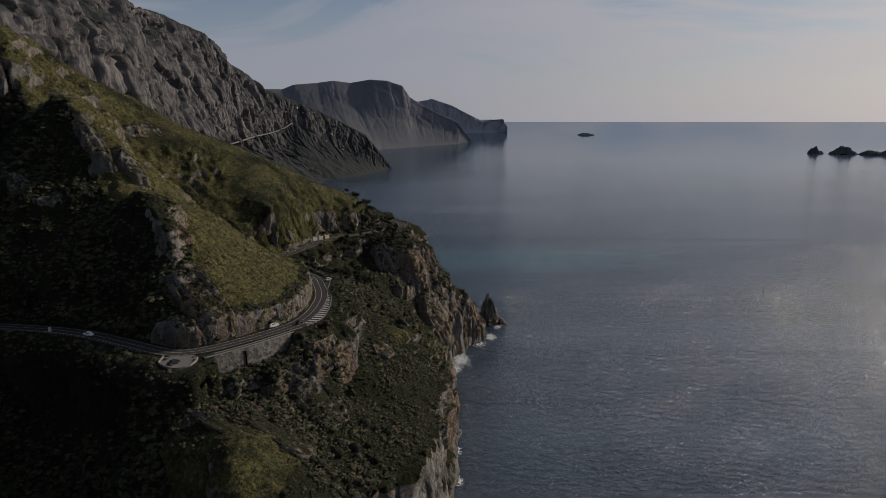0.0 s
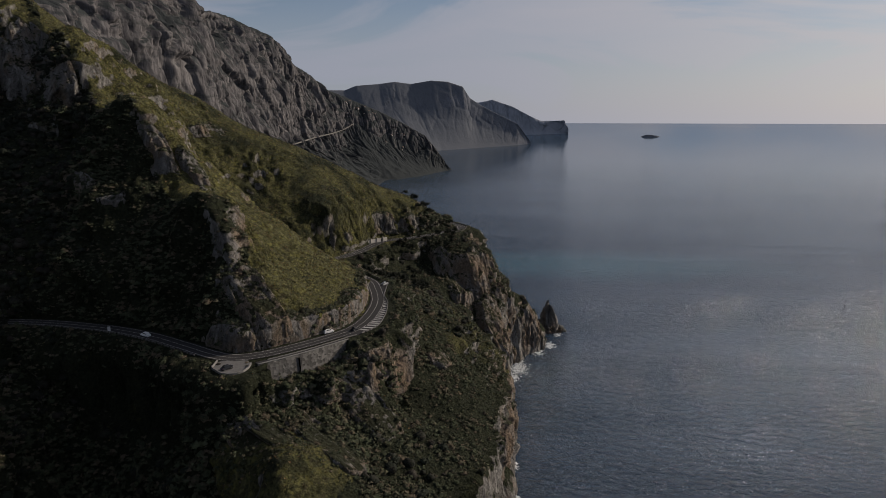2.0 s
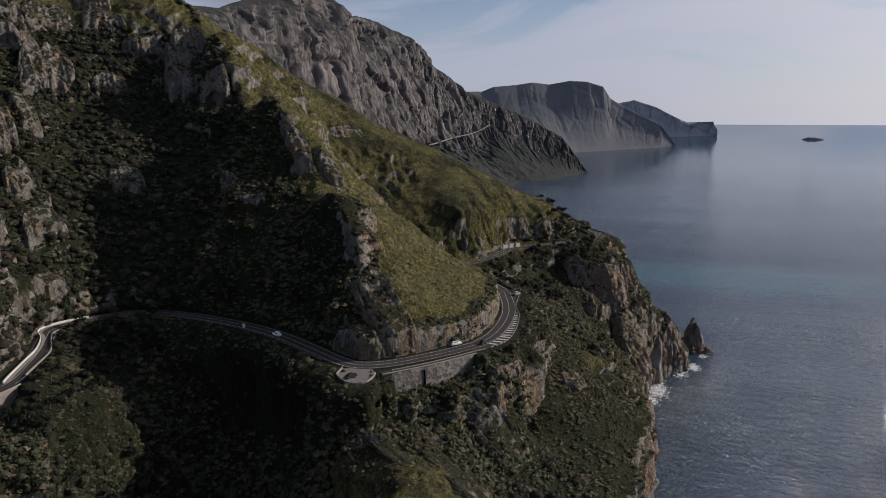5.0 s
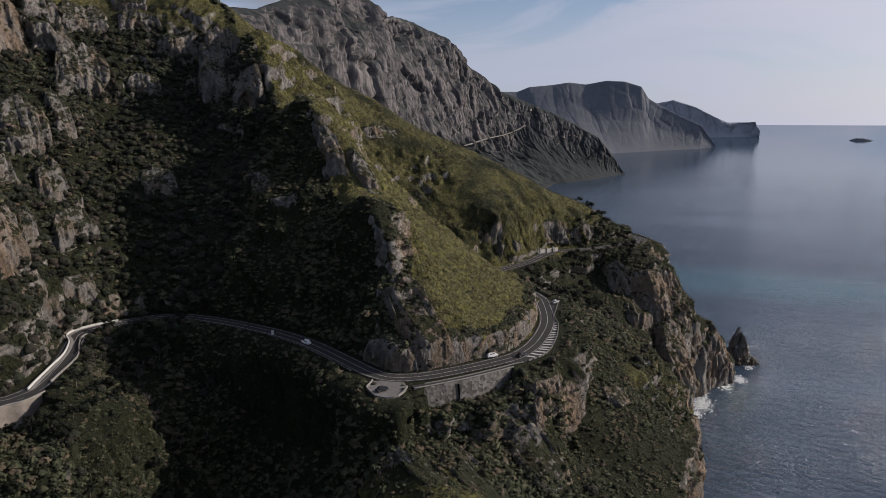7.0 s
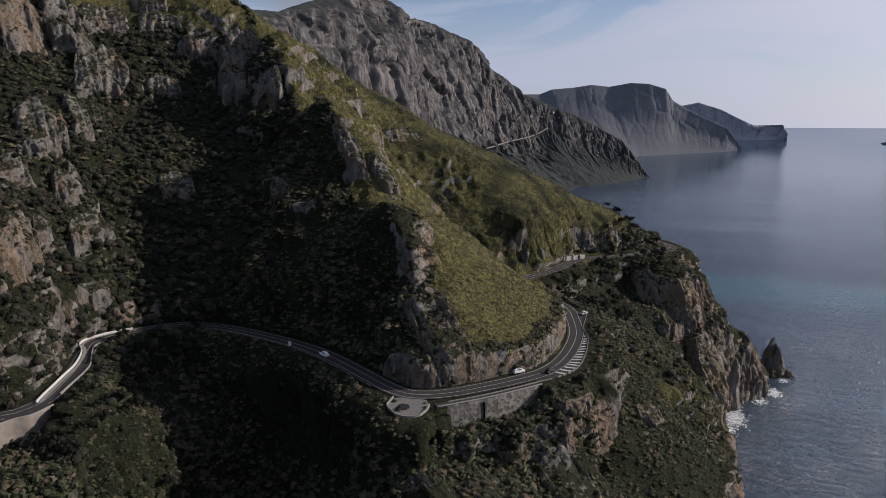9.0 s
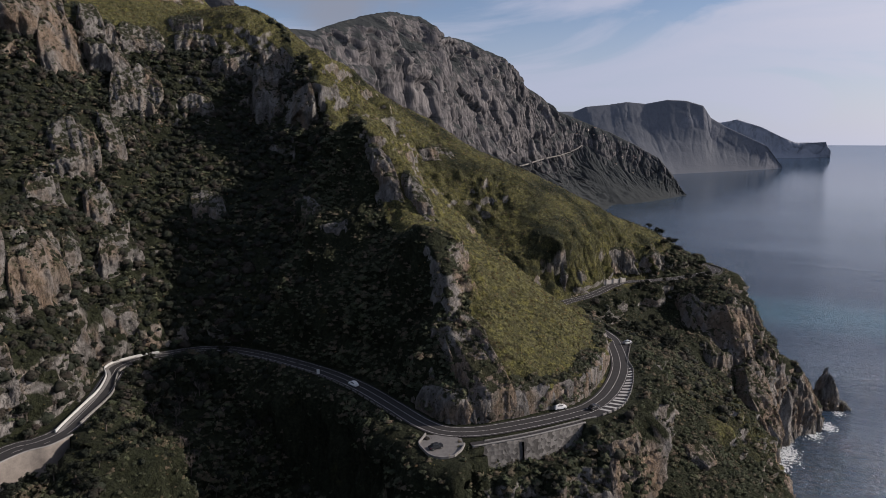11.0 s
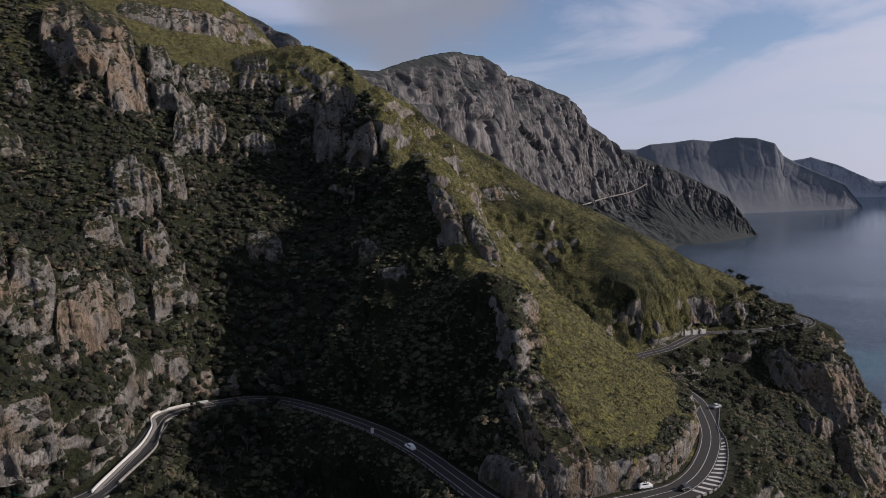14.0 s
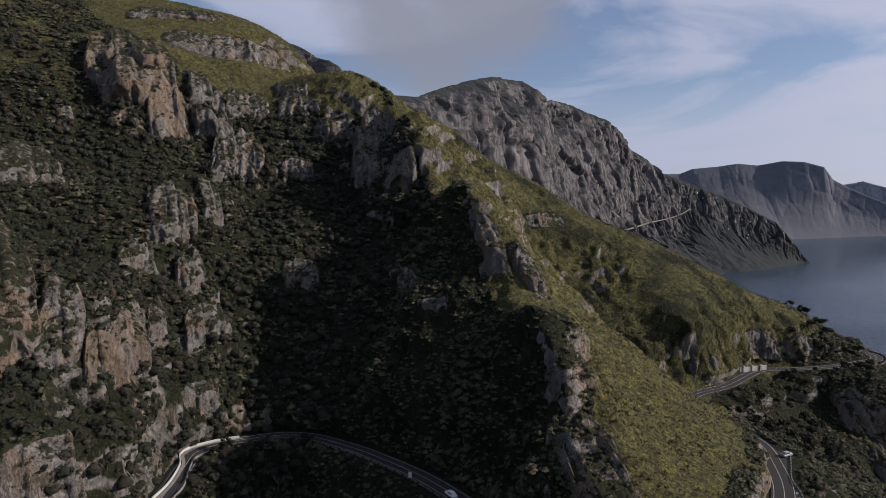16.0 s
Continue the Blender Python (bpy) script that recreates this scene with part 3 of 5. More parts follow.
def build_hill():
    xs = np.r_[np.arange(-600, -470, 4.0), np.arange(-470, -20, 1.1), np.arange(-20, -8, 0.8), np.arange(-8, 9, 0.35), np.arange(9, 50, 1.0)]
    ys = np.r_[np.arange(-300, 60, 8.0), np.arange(60, 130, 2.5), np.arange(130, 560, 1.1), np.arange(560, 780, 4.0)]
    gx, gy = np.meshgrid(xs, ys)
    xy = np.c_[gx.ravel(), gy.ravel()]
    z, relief, s = ground(xy)
    zz = z.reshape(gx.shape)
    gzy, gzx = np.gradient(zz, ys, xs)
    nrm = np.stack([-gzx.ravel(), -gzy.ravel(), np.ones(len(z))], 1)
    nrm /= np.linalg.norm(nrm, axis=1)[:, None]
    steep = np.clip(1 - nrm[:, 2], 0, 1)
    p = np.c_[xy, z]
    q = p * (1, 1, 0.45)
    amp = relief * (0.25 + 1.3 * smooth(0.12, 0.5, steep))
    r = 2.6 * fbm(q, 26, 3, 0.5, 11, True) + 1.1 * fbm(q, 7, 3, 0.55, 23, True) + 0.35 * fbm(p, 2.2, 2, 0.6, 31)
    side = np.c_[0.5 * p[:, 0] + 0.87 * p[:, 1], 0.5 * p[:, 2]]
    for size, deep, seed in ((9.0, 1.5, 41), (3.6, 0.8, 45)):
        plate, rim = facets(side, size, seed)
        r = r + smooth(0.2, 0.5, steep) * deep * (plate - 0.7 * (1 - smooth(0.0, 0.16, rim)))
    p = p + nrm * (amp * (r - 0.6))[:, None]
    keep = s.reshape(gx.shape) > -14
    f = grid_faces(len(ys), len(xs))
    f = f[keep.ravel()[f].any(1)]
    used = np.unique(f)
    back = np.zeros(len(p), int)
    back[used] = np.arange(len(used))
    ob = mesh_of("ground", p[used], back[f], HILL)
    att = ob.data.attributes.new("grass", "FLOAT", "POINT")
    att.data.foreach_set("value", grassy(xy, z)[used].astype(np.float32))
    att = ob.data.attributes.new("bare", "FLOAT", "POINT")
    overgrown = np.maximum(inside(xy, [(-232, 262), (-200, 262), (-165, 258), (-120, 242), (-104, 226), (-84, 222), (-76, 205), (-72, 170), (-118, 150), (-150, 140), (-190, 190), (-215, 215)]), inside(xy, [(-235, 270), (-108, 240), (-122, 268), (-150, 300), (-185, 325), (-240, 365)]))
    overgrown = np.maximum(0.95 * overgrown, 0.55 * inside(xy, [(-125, 395), (-90, 400), (-60, 500), (-130, 470)]))
    att.data.foreach_set("value", (1 - overgrown)[used].astype(np.float32))
    tagged(ob, "steep limestone hillside with grass, scrub and bare rock", "hillside", kind="structure")
    return xs, ys, p[:, 2].reshape(gx.shape), nrm[:, 2].reshape(gx.shape), p.reshape(*gx.shape, 3)


XS, YS, HZ, HN, HP = build_hill()


def sample(grid, xy):
    """A value of the land's grid at plan points."""
    i = np.clip(np.searchsorted(XS, xy[:, 0]) - 1, 0, len(XS) - 2)
    j = np.clip(np.searchsorted(YS, xy[:, 1]) - 1, 0, len(YS) - 2)
    u = np.clip((xy[:, 0] - XS[i]) / (XS[i + 1] - XS[i]), 0, 1)
    v = np.clip((xy[:, 1] - YS[j]) / (YS[j + 1] - YS[j]), 0, 1)
    return grid[j, i] * (1 - u) * (1 - v) + grid[j, i + 1] * u * (1 - v) + grid[j + 1, i] * (1 - u) * v + grid[j + 1, i + 1] * u * v


# ---- the sea: flat near by, lifting towards the far rim as the horizon does ----
def sea_z(d):
    u = np.clip((np.asarray(d, float) - 2200) / 2700, 0, 0.985)
    far = 2200 + 2700 * u / (1 - u)
    return np.where(u <= 0, 0.0, 180 * (1 - (2200 + 2700 * u) / far))


def build_sea():
    r = np.r_[np.linspace(0, 2000, 30), np.linspace(2050, 4855, 110)]
    a = np.linspace(0, 2 * np.pi, 241)
    rr, aa = np.meshgrid(r, a)
    d = rr.ravel()
    v = np.c_[d * np.sin(aa.ravel()), d * np.cos(aa.ravel()), sea_z(d)]
    ob = mesh_of("water", v, grid_faces(len(a), len(r))[:, ::-1], SEA)
    tagged(ob, "dark blue open sea with small wind waves", "sea", kind="structure")


build_sea()


def ribbon(name, line, half, z, mat, parent=None, thick=0.0):
    """A flat strip along a plan line; with thick, a low bar."""
    way = np.gradient(line, axis=0)
    way /= np.linalg.norm(way, axis=1)[:, None] + 1e-9
    r = np.c_[way[:, 1], -way[:, 0]]
    zz = np.full(len(line), z) if np.isscalar(z) else z
    if thick:
        sec = [(-half, 0), (-half, thick), (half, thick), (half, 0)]
    else:
        sec = [(-half, 0), (half, 0)]
    v = np.stack([np.c_[line + r * o, zz + h] for o, h in sec], 1).reshape(-1, 3)
    n, k = len(line), len(sec)
    f = []
    for j in range(k - 1):
        i = np.arange(n - 1) * k + j
        f.append(np.stack([i, i + k, i + k + 1, i + 1], 1))
    f = np.vstack(f)
    if thick:
        f = np.vstack([f, [[0, 1, 2, 3]], [[(n - 1) * k + 3, (n - 1) * k + 2, (n - 1) * k + 1, (n - 1) * k]]])
    return mesh_of(name, v, f, mat, parent, flat=True)


# ---- far land ----
def headland(name, ridge, shore, mat, label, along=260, across=60, rough=20.0, cliff=0.45, size=120.0, seed=3):
    """A mountain side between a skyline and a shoreline (same number of guide points), with its back falling away."""
    def line(p, n):
        p = np.array(p, float)
        s = np.r_[0, np.cumsum(np.linalg.norm(np.diff(p, axis=0), axis=1))]
        return np.stack([np.interp(np.linspace(0, s[-1], n), s, p[:, k]) for k in range(3)], 1)
    top, low = line(ridge, along), line(shore, along)
    v = np.r_[np.linspace(-0.35, 0, across // 10, endpoint=False), np.linspace(0, 0.46, across // 2, endpoint=False), np.linspace(0.46, 1.06, across - across // 10 - across // 2)]
    pts = []
    for t in v:
        if t < 0:
            p = top + (top - low) * (-t) * (1, 1, -0.8)
        else:
            p = top + (low - top) * t
            h = max(1 - t, 0) ** 1.25 * (1 - cliff) + cliff * (1 - smooth(0.05, 0.42, np.full(along, t)))
            p[:, 2] = low[:, 2] + (top[:, 2] - low[:, 2]) * h - 110 * max(t - 0.985, 0)
        pts.append(p)
    p = np.array(pts)
    flat = p.reshape(-1, 3)
    t = np.repeat(v, along)
    out = (low - top) * (1, 1, 0)
    out /= np.linalg.norm(out, axis=1)[:, None] + 1e-6
    out = np.tile(out, (across, 1))
    n = fbm(flat * (1, 1, 0.4), size * 2.2, 4, 0.45, seed, True) - 0.5
    s_ = np.tile(np.r_[0, np.cumsum(np.linalg.norm(np.diff(top, axis=0), axis=1))], across)
    wall = np.c_[s_ + 0.25 * size * vnoise(flat / size, seed + 2), 0.5 * flat[:, 2] + 0.15 * s_]
    bare = 1 - smooth(0.5, 0.85, t)
    for k, (wide, deep) in enumerate(((0.55, 0.50), (0.22, 0.28), (0.09, 0.15))):
        plate, rim = facets(wall, size * wide, seed + 21 + k)
        n = n + bare * deep * (plate - 0.8 * (1 - smooth(0.0, 0.2, rim)))
    amp = rough * (0.22 + 0.78 * smooth(0.0, 0.10, t)) * (1 - 0.5 * smooth(0.8, 1.0, t))
    flat = flat + out * (n * amp)[:, None]
    flat[:, 2] += (0.16 * amp * fbm(flat, size * 0.25, 4, 0.55, seed + 9)) * (1 - smooth(0.9, 1, t))
    ob = mesh_of(name, flat, grid_faces(across, along), mat, flat=along > 500)
    return tagged(ob, label, "mountain", kind="structure")


headland("far_mountain", [(-780, 540, 330), (-690, 610, 362), (-650, 655, 384), (-628, 676, 368), (-604, 692, 336), (-620, 770, 330), (-640, 874, 346), (-640, 931, 352), (-640, 994, 375), (-640, 1084, 402), (-640, 1165, 422), (-640, 1281, 432), (-640, 1333, 429), (-640, 1375, 404),
                          (-640, 1451, 418), (-640, 1551, 419), (-640, 1706, 412), (-640, 1868, 385), (-640, 1975, 354), (-640, 2190, 326), (-630, 2307, 304)],
         [(-420, 560, 0), (-300, 700, 0), (-290, 900, 0), (-300, 1200, 0), (-330, 1500, 0), (-350, 1800, 0), (-350, 2060, 0), (-300, 2200, 0)], MASSIF,
         "grey limestone mountain with sheer upper cliffs above the coast", 760, 140, 24, 0.5, 90, 3)
headland("far_spur", [(-640, 2290, 300), (-540, 2339, 256), (-448, 2375, 218), (-355, 2411, 170), (-290, 2436, 131), (-242, 2455, 73), (-198, 2472, 4)],
         [(-420, 2010, 0), (-330, 2050, 0), (-290, 2150, 0), (-250, 2300, 0), (-205, 2430, 0), (-190, 2475, -4)], MASSIF,
         "dark wooded spur falling to the sea", 240, 80, 15, 0.22, 90, 7)
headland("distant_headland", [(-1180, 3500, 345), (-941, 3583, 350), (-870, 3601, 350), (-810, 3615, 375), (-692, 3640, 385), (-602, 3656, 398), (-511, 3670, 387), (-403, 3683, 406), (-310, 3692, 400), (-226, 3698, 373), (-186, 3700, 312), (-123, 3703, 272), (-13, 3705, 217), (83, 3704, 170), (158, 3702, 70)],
         [(-800, 2950, 5), (-460, 3120, 15), (-301, 3330, 28), (-141, 3460, 36), (51, 3600, 46), (162, 3698, 52)], HEAD_HAZE,
         "headland across the bay, blue-grey haze painted into its colour", 320, 80, 7, 0.14, 420, 13)
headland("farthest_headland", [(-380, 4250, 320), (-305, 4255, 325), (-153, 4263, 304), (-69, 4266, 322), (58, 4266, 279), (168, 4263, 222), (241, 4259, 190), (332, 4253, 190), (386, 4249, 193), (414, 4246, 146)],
         [(-380, 4090, 80), (0, 4140, 88), (180, 4180, 92), (300, 4205, 96), (416, 4236, 98)], HEAD2_HAZE,
         "far cape on the horizon, paled by haze painted into its colour", 160, 30, 20, 0.2, 200, 17)


def island(centre, lengths, turn, mat, label, seed=1):
    """A low rocky islet of humps, its foot under the water."""
    cx, cy = centre
    z0 = float(sea_z(np.array([math.hypot(cx, cy)]))[0])
    n = 64
    u = np.linspace(-1, 1, n)
    a, b = np.meshgrid(u, u)
    lx, ly, h = lengths
    r = np.sqrt(a * a + b * b)
    prof = np.clip(1 - r ** 2.2, -0.3, 1)
    q = np.c_[a.ravel() * lx, b.ravel() * ly, np.zeros(n * n)]
    z = h * prof.ravel() * (0.75 + 0.45 * fbm(q, lx * 0.55, 4, 0.55, seed)) + h * 0.12 * fbm(q, lx * 0.12, 3, 0.6, seed + 4)
    c, s = math.cos(radians(turn)), math.sin(radians(turn))
    v = np.c_[cx + q[:, 0] * c - q[:, 1] * s, cy + q[:, 0] * s + q[:, 1] * c, z0 - 2 + z]
    return tagged(mesh_of("island", v, grid_faces(n, n), mat), label, "island", "islands")


FAR_ROAD = curve_through([(-508, 1560, 126), (-514, 1649, 129), (-532, 1852, 137), (-538, 2092, 146), (-524, 2190, 160), (-516, 2255, 174)], 6.0)
tagged(ribbon("road", FAR_ROAD[:, :2] - (2.0, 0.0), 2.6, FAR_ROAD[:, 2] - 1.5, MASONRY, None, 2.6), "thin grey road shelf cut across the far mountainside", "road", kind="structure")


island((1674, 2934), (34, 30, 26), -32, ISLE, "small dark rocky islet beside a larger one", 2)
island((1765, 2880), (56, 40, 40), -32, ISLE, "dark rocky island with a rounded top", 5)
island((1872, 2810), (76, 40, 22), -32, ISLE, "long low dark rocky island", 8)
# this islet takes the headland's colour, painted haze included
island((880, 4030), (58, 26, 14), -12, HEAD_HAZE, "low flat-topped islet near the horizon", 11)


def thing(name, at, turn=0.0):
    ob = new(name)
    ob.matrix_world = pose(*at, 0, 0, turn)
    return ob


# ---- rock outcrops ----
LEDGES = []


def crag(centre, width, tall, turn, seed, label="weathered grey limestone outcrop on the scrubby slope", lean=0.22, ragged=1.0):
    """A cliff grown out of the hillside: its foot and sides follow the slope, its face stands steeper, split by clefts into buttresses, and its top runs back into the ground."""
    rng = np.random.default_rng(1000 + seed)
    a = radians(turn)
    o, r = np.array((math.sin(a), -math.cos(a))), np.array((math.cos(a), math.sin(a)))
    step = 0.55 if max(width, tall) < 30 else 0.75
    u = np.linspace(-0.66, 0.66, int(np.clip(1.32 * width / step, 14, 110)))
    nu, x = len(u), u * width
    deep = np.arange(-(1.5 * tall + 16), 0.7 * tall + 6, 0.8)
    plan = np.array(centre[:2])[None, None] + x[:, None, None] * r + deep[None, :, None] * o
    hill = sample(HZ, plan.reshape(-1, 2)).reshape(nu, -1)
    fall = np.maximum.accumulate(hill[:, ::-1], axis=1)[:, ::-1] - 1e-3 * deep
    slope_at = lambda z: np.stack([np.interp(-z[:, k], -fall[k], deep) for k in range(nu)], 0).T

    def along(scale, octaves, k, ridged=False):
        return fbm(np.c_[x / scale, np.full(nu, 3.3 * seed), np.zeros(nu)], 1.0, octaves, 0.55, seed + k, ridged)
    end = np.clip(1 - np.abs(u / 0.62) ** 6.0, 0, 1)
    cleft = smooth(0.55, 0.95, along(max(0.22 * width, 3.0), 2, 5, True))
    foot = centre[2] - tall * (0.46 + 0.10 * ragged * along(0.3 * width, 3, 1))
    lip = foot + tall * np.clip(end * (0.98 + 0.16 * ragged * along(0.5 * width, 2, 2)) - 0.03 * ragged * cleft, 0.06, 1.1)
    above = centre[2] > ROAD_Z
    if above:
        foot = np.maximum(foot, ROAD_Z - 1.5)
        lip = np.maximum(lip, foot + 0.8)
    wide = max(3, nu // 5) | 1
    even = lambda v: 0.7 * np.convolve(np.pad(v, wide // 2, mode="edge"), np.ones(wide) / wide, "valid") + 0.3 * v
    run = even(np.clip((slope_at(foot[None])[0] - slope_at(lip[None])[0]) / (lip - foot), 0.15, 1.6))
    # nothing reaches over the road
    gap, _ = line_distance(plan.reshape(-1, 2), ROAD_PLAN)
    blocked = (gap.reshape(nu, -1) < 4.7) & (deep[None] > -0.3 * tall)
    limit = np.where(blocked.any(1), deep[blocked.argmax(1)] - 0.8, 99.0) if above else np.full(nu, 99.0)
    behind = np.full(nu, -999.0)
    if not above:
        lip = np.maximum(np.minimum(lip, ROAD_Z - 3.0), foot + 0.8)
        close = (gap.reshape(nu, -1) < 6.5)
        behind = np.where(close.any(1), deep[len(deep) - 1 - close[:, ::-1].argmax(1)] + 0.8, -999.0)
    nt, nb = int(np.clip((tall + 3) / step, 12, 96)), 10
    up = np.linspace(0, 1, nt)[:, None]
    z = (foot - 3.0)[None] + (lip - foot + 3.0)[None] * up
    # relief: buttresses, plates, small breaks and seams
    X = np.tile(x, (nt, 1))
    flat = np.c_[X.ravel() + 1.2 * vnoise(np.c_[X.ravel() / 6, z.ravel() / 6, np.full(X.size, seed)], seed), z.ravel() * 0.45 + 0.12 * X.ravel()] + 57.1 * seed
    big = float(np.clip(0.24 * width, 3.0, 9.0))
    n = 0.26 * big * (fbm(np.c_[flat * (1, 0.4), np.zeros(len(flat))], big * 1.5, 3, 0.5, seed, True) - 0.4)
    for wide_, out_ in ((big, 0.14 * big), (0.4 * big, 0.10 * big), (1.3, 0.32)):
        plate, rim = facets(flat, wide_, seed + 11)
        n = n + out_ * (plate - 0.7 * (1 - smooth(0.0, 0.18, rim)))
    n = n + 0.25 * fbm(np.c_[flat * (1, 2), np.zeros(len(flat))], 1.2, 2, 0.6, seed + 8)
    n = n.reshape(nt, nu) - (0.16 * big * cleft)[None]
    hold = smooth(0.0, 0.12, up) * (1 - 0.35 * smooth(0.9, 1.0, up))
    base = slope_at(z)
    k = (smooth(0.0, 0.35, end))[None]
    # scrub takes the sides and uneven patches of the face
    taper = np.clip(1 - np.abs(u / 0.62) ** 3.2, 0, 1)[None]
    spread = float(np.clip(0.45 * width, 5.0, 16.0))
    patch = fbm(np.c_[X.ravel() / spread, z.ravel() / (1.4 * spread), np.full(X.size, 7.7 * seed)], 1.0, 3, 0.55, seed + 6).reshape(nt, nu)
    shown = smooth(-0.30, 0.10, 0.55 * ragged * patch + 1.1 * taper - 0.45 * ragged)
    # storeys of sheer face, each set back on a ledge
    storeys = max(1.0, round(tall / 27.0))
    rise = (z - foot[None]) / np.maximum(lip - foot, 2.0)[None] * storeys
    wander = 0.2 * fbm(np.c_[X.ravel() / 7.0, z.ravel() / 30.0, np.full(X.size, 1.7 * seed)], 1.0, 2, 0.5, seed + 4).reshape(nt, nu) if storeys > 1 else 0.0
    f = np.mod(np.clip(rise + wander * smooth(0.1, 0.5, rise), 0, storeys - 1e-4), 1.0)
    bulge = (1 - lean) * (run * (lip - foot))[None] / storeys * f * (1 - smooth(0.80, 1.0, f) * (rise < storeys - 0.2))
    mean_base = np.stack([even(v) for v in base])
    face = (mean_base + np.minimum(bulge, 0.2 * tall + 1.8) * (0.35 + 0.65 * taper) + 0.8 + n * hold) * k + (base - 1.5) * (1 - k)
    face = face * shown + np.minimum(face, base - 1.3) * (1 - shown)
    face = np.minimum(face, limit[None])
    face = np.where(up < 0.06, np.minimum(face, base - 0.6), face)
    # the top runs back until it meets the slope
    b = (np.linspace(0, 1, nb + 1)[1:] ** 1.2)[:, None]
    back_s = slope_at((lip + 0.30 * np.maximum(0, face[-1] - base[-1]))[None])[0] - 1.5
    back_s = np.maximum(np.maximum(back_s, behind), face[-1] - 9.0)
    back_z = np.array([np.interp(back_s[q], deep, hill[q]) for q in range(nu)]) - 0.9
    top_s = face[-1][None] + (np.minimum(back_s, face[-1] - 0.5) - face[-1])[None] * b
    top_z = lip[None] + (back_z - lip)[None] * b ** 1.3
    rough = fbm(np.c_[np.tile(x, nb), top_s.ravel(), np.full(nb * nu, seed)], 3.0, 3, 0.6, seed + 3).reshape(nb, nu)
    top_z = top_z + 0.8 * rough * (1 - b)
    S, Z = np.vstack([face, top_s]), np.vstack([z, top_z])
    X = np.tile(x, (nt + nb, 1))
    p = np.stack([X * r[0] + S * o[0], X * r[1] + S * o[1], Z - centre[2]], 2).reshape(-1, 3)
    root = thing("rock_outcrop", centre)
    stone = CRAG_WARM if label in (ORANGE, PINK, BLUFF, RED_CLIFF, SEA_CLIFF) else CRAG
    mesh_of("rock_face", p[:nt * nu], grid_faces(nt, nu), stone, root, flat=True)
    tagged(mesh_of("ledge", p[(nt - 1) * nu:], grid_faces(nb + 1, nu), stone, root, flat=True), "overgrown rocky top")
    tops = p[nt * nu:].reshape(nb, nu, 3)[1:7, 3:-3].reshape(-1, 3) + centre
    LEDGES.append(tops[rng.uniform(0, 1, len(tops)) < 0.22])
    g = np.diff(S[:nt], axis=0) < -0.55
    spots = p[:nt * nu].reshape(nt, nu, 3)[1:][g] + centre
    LEDGES.append(spots[rng.uniform(0, 1, len(spots)) < 0.10])
    return tagged(root, label, "rock", "limestone outcrops")


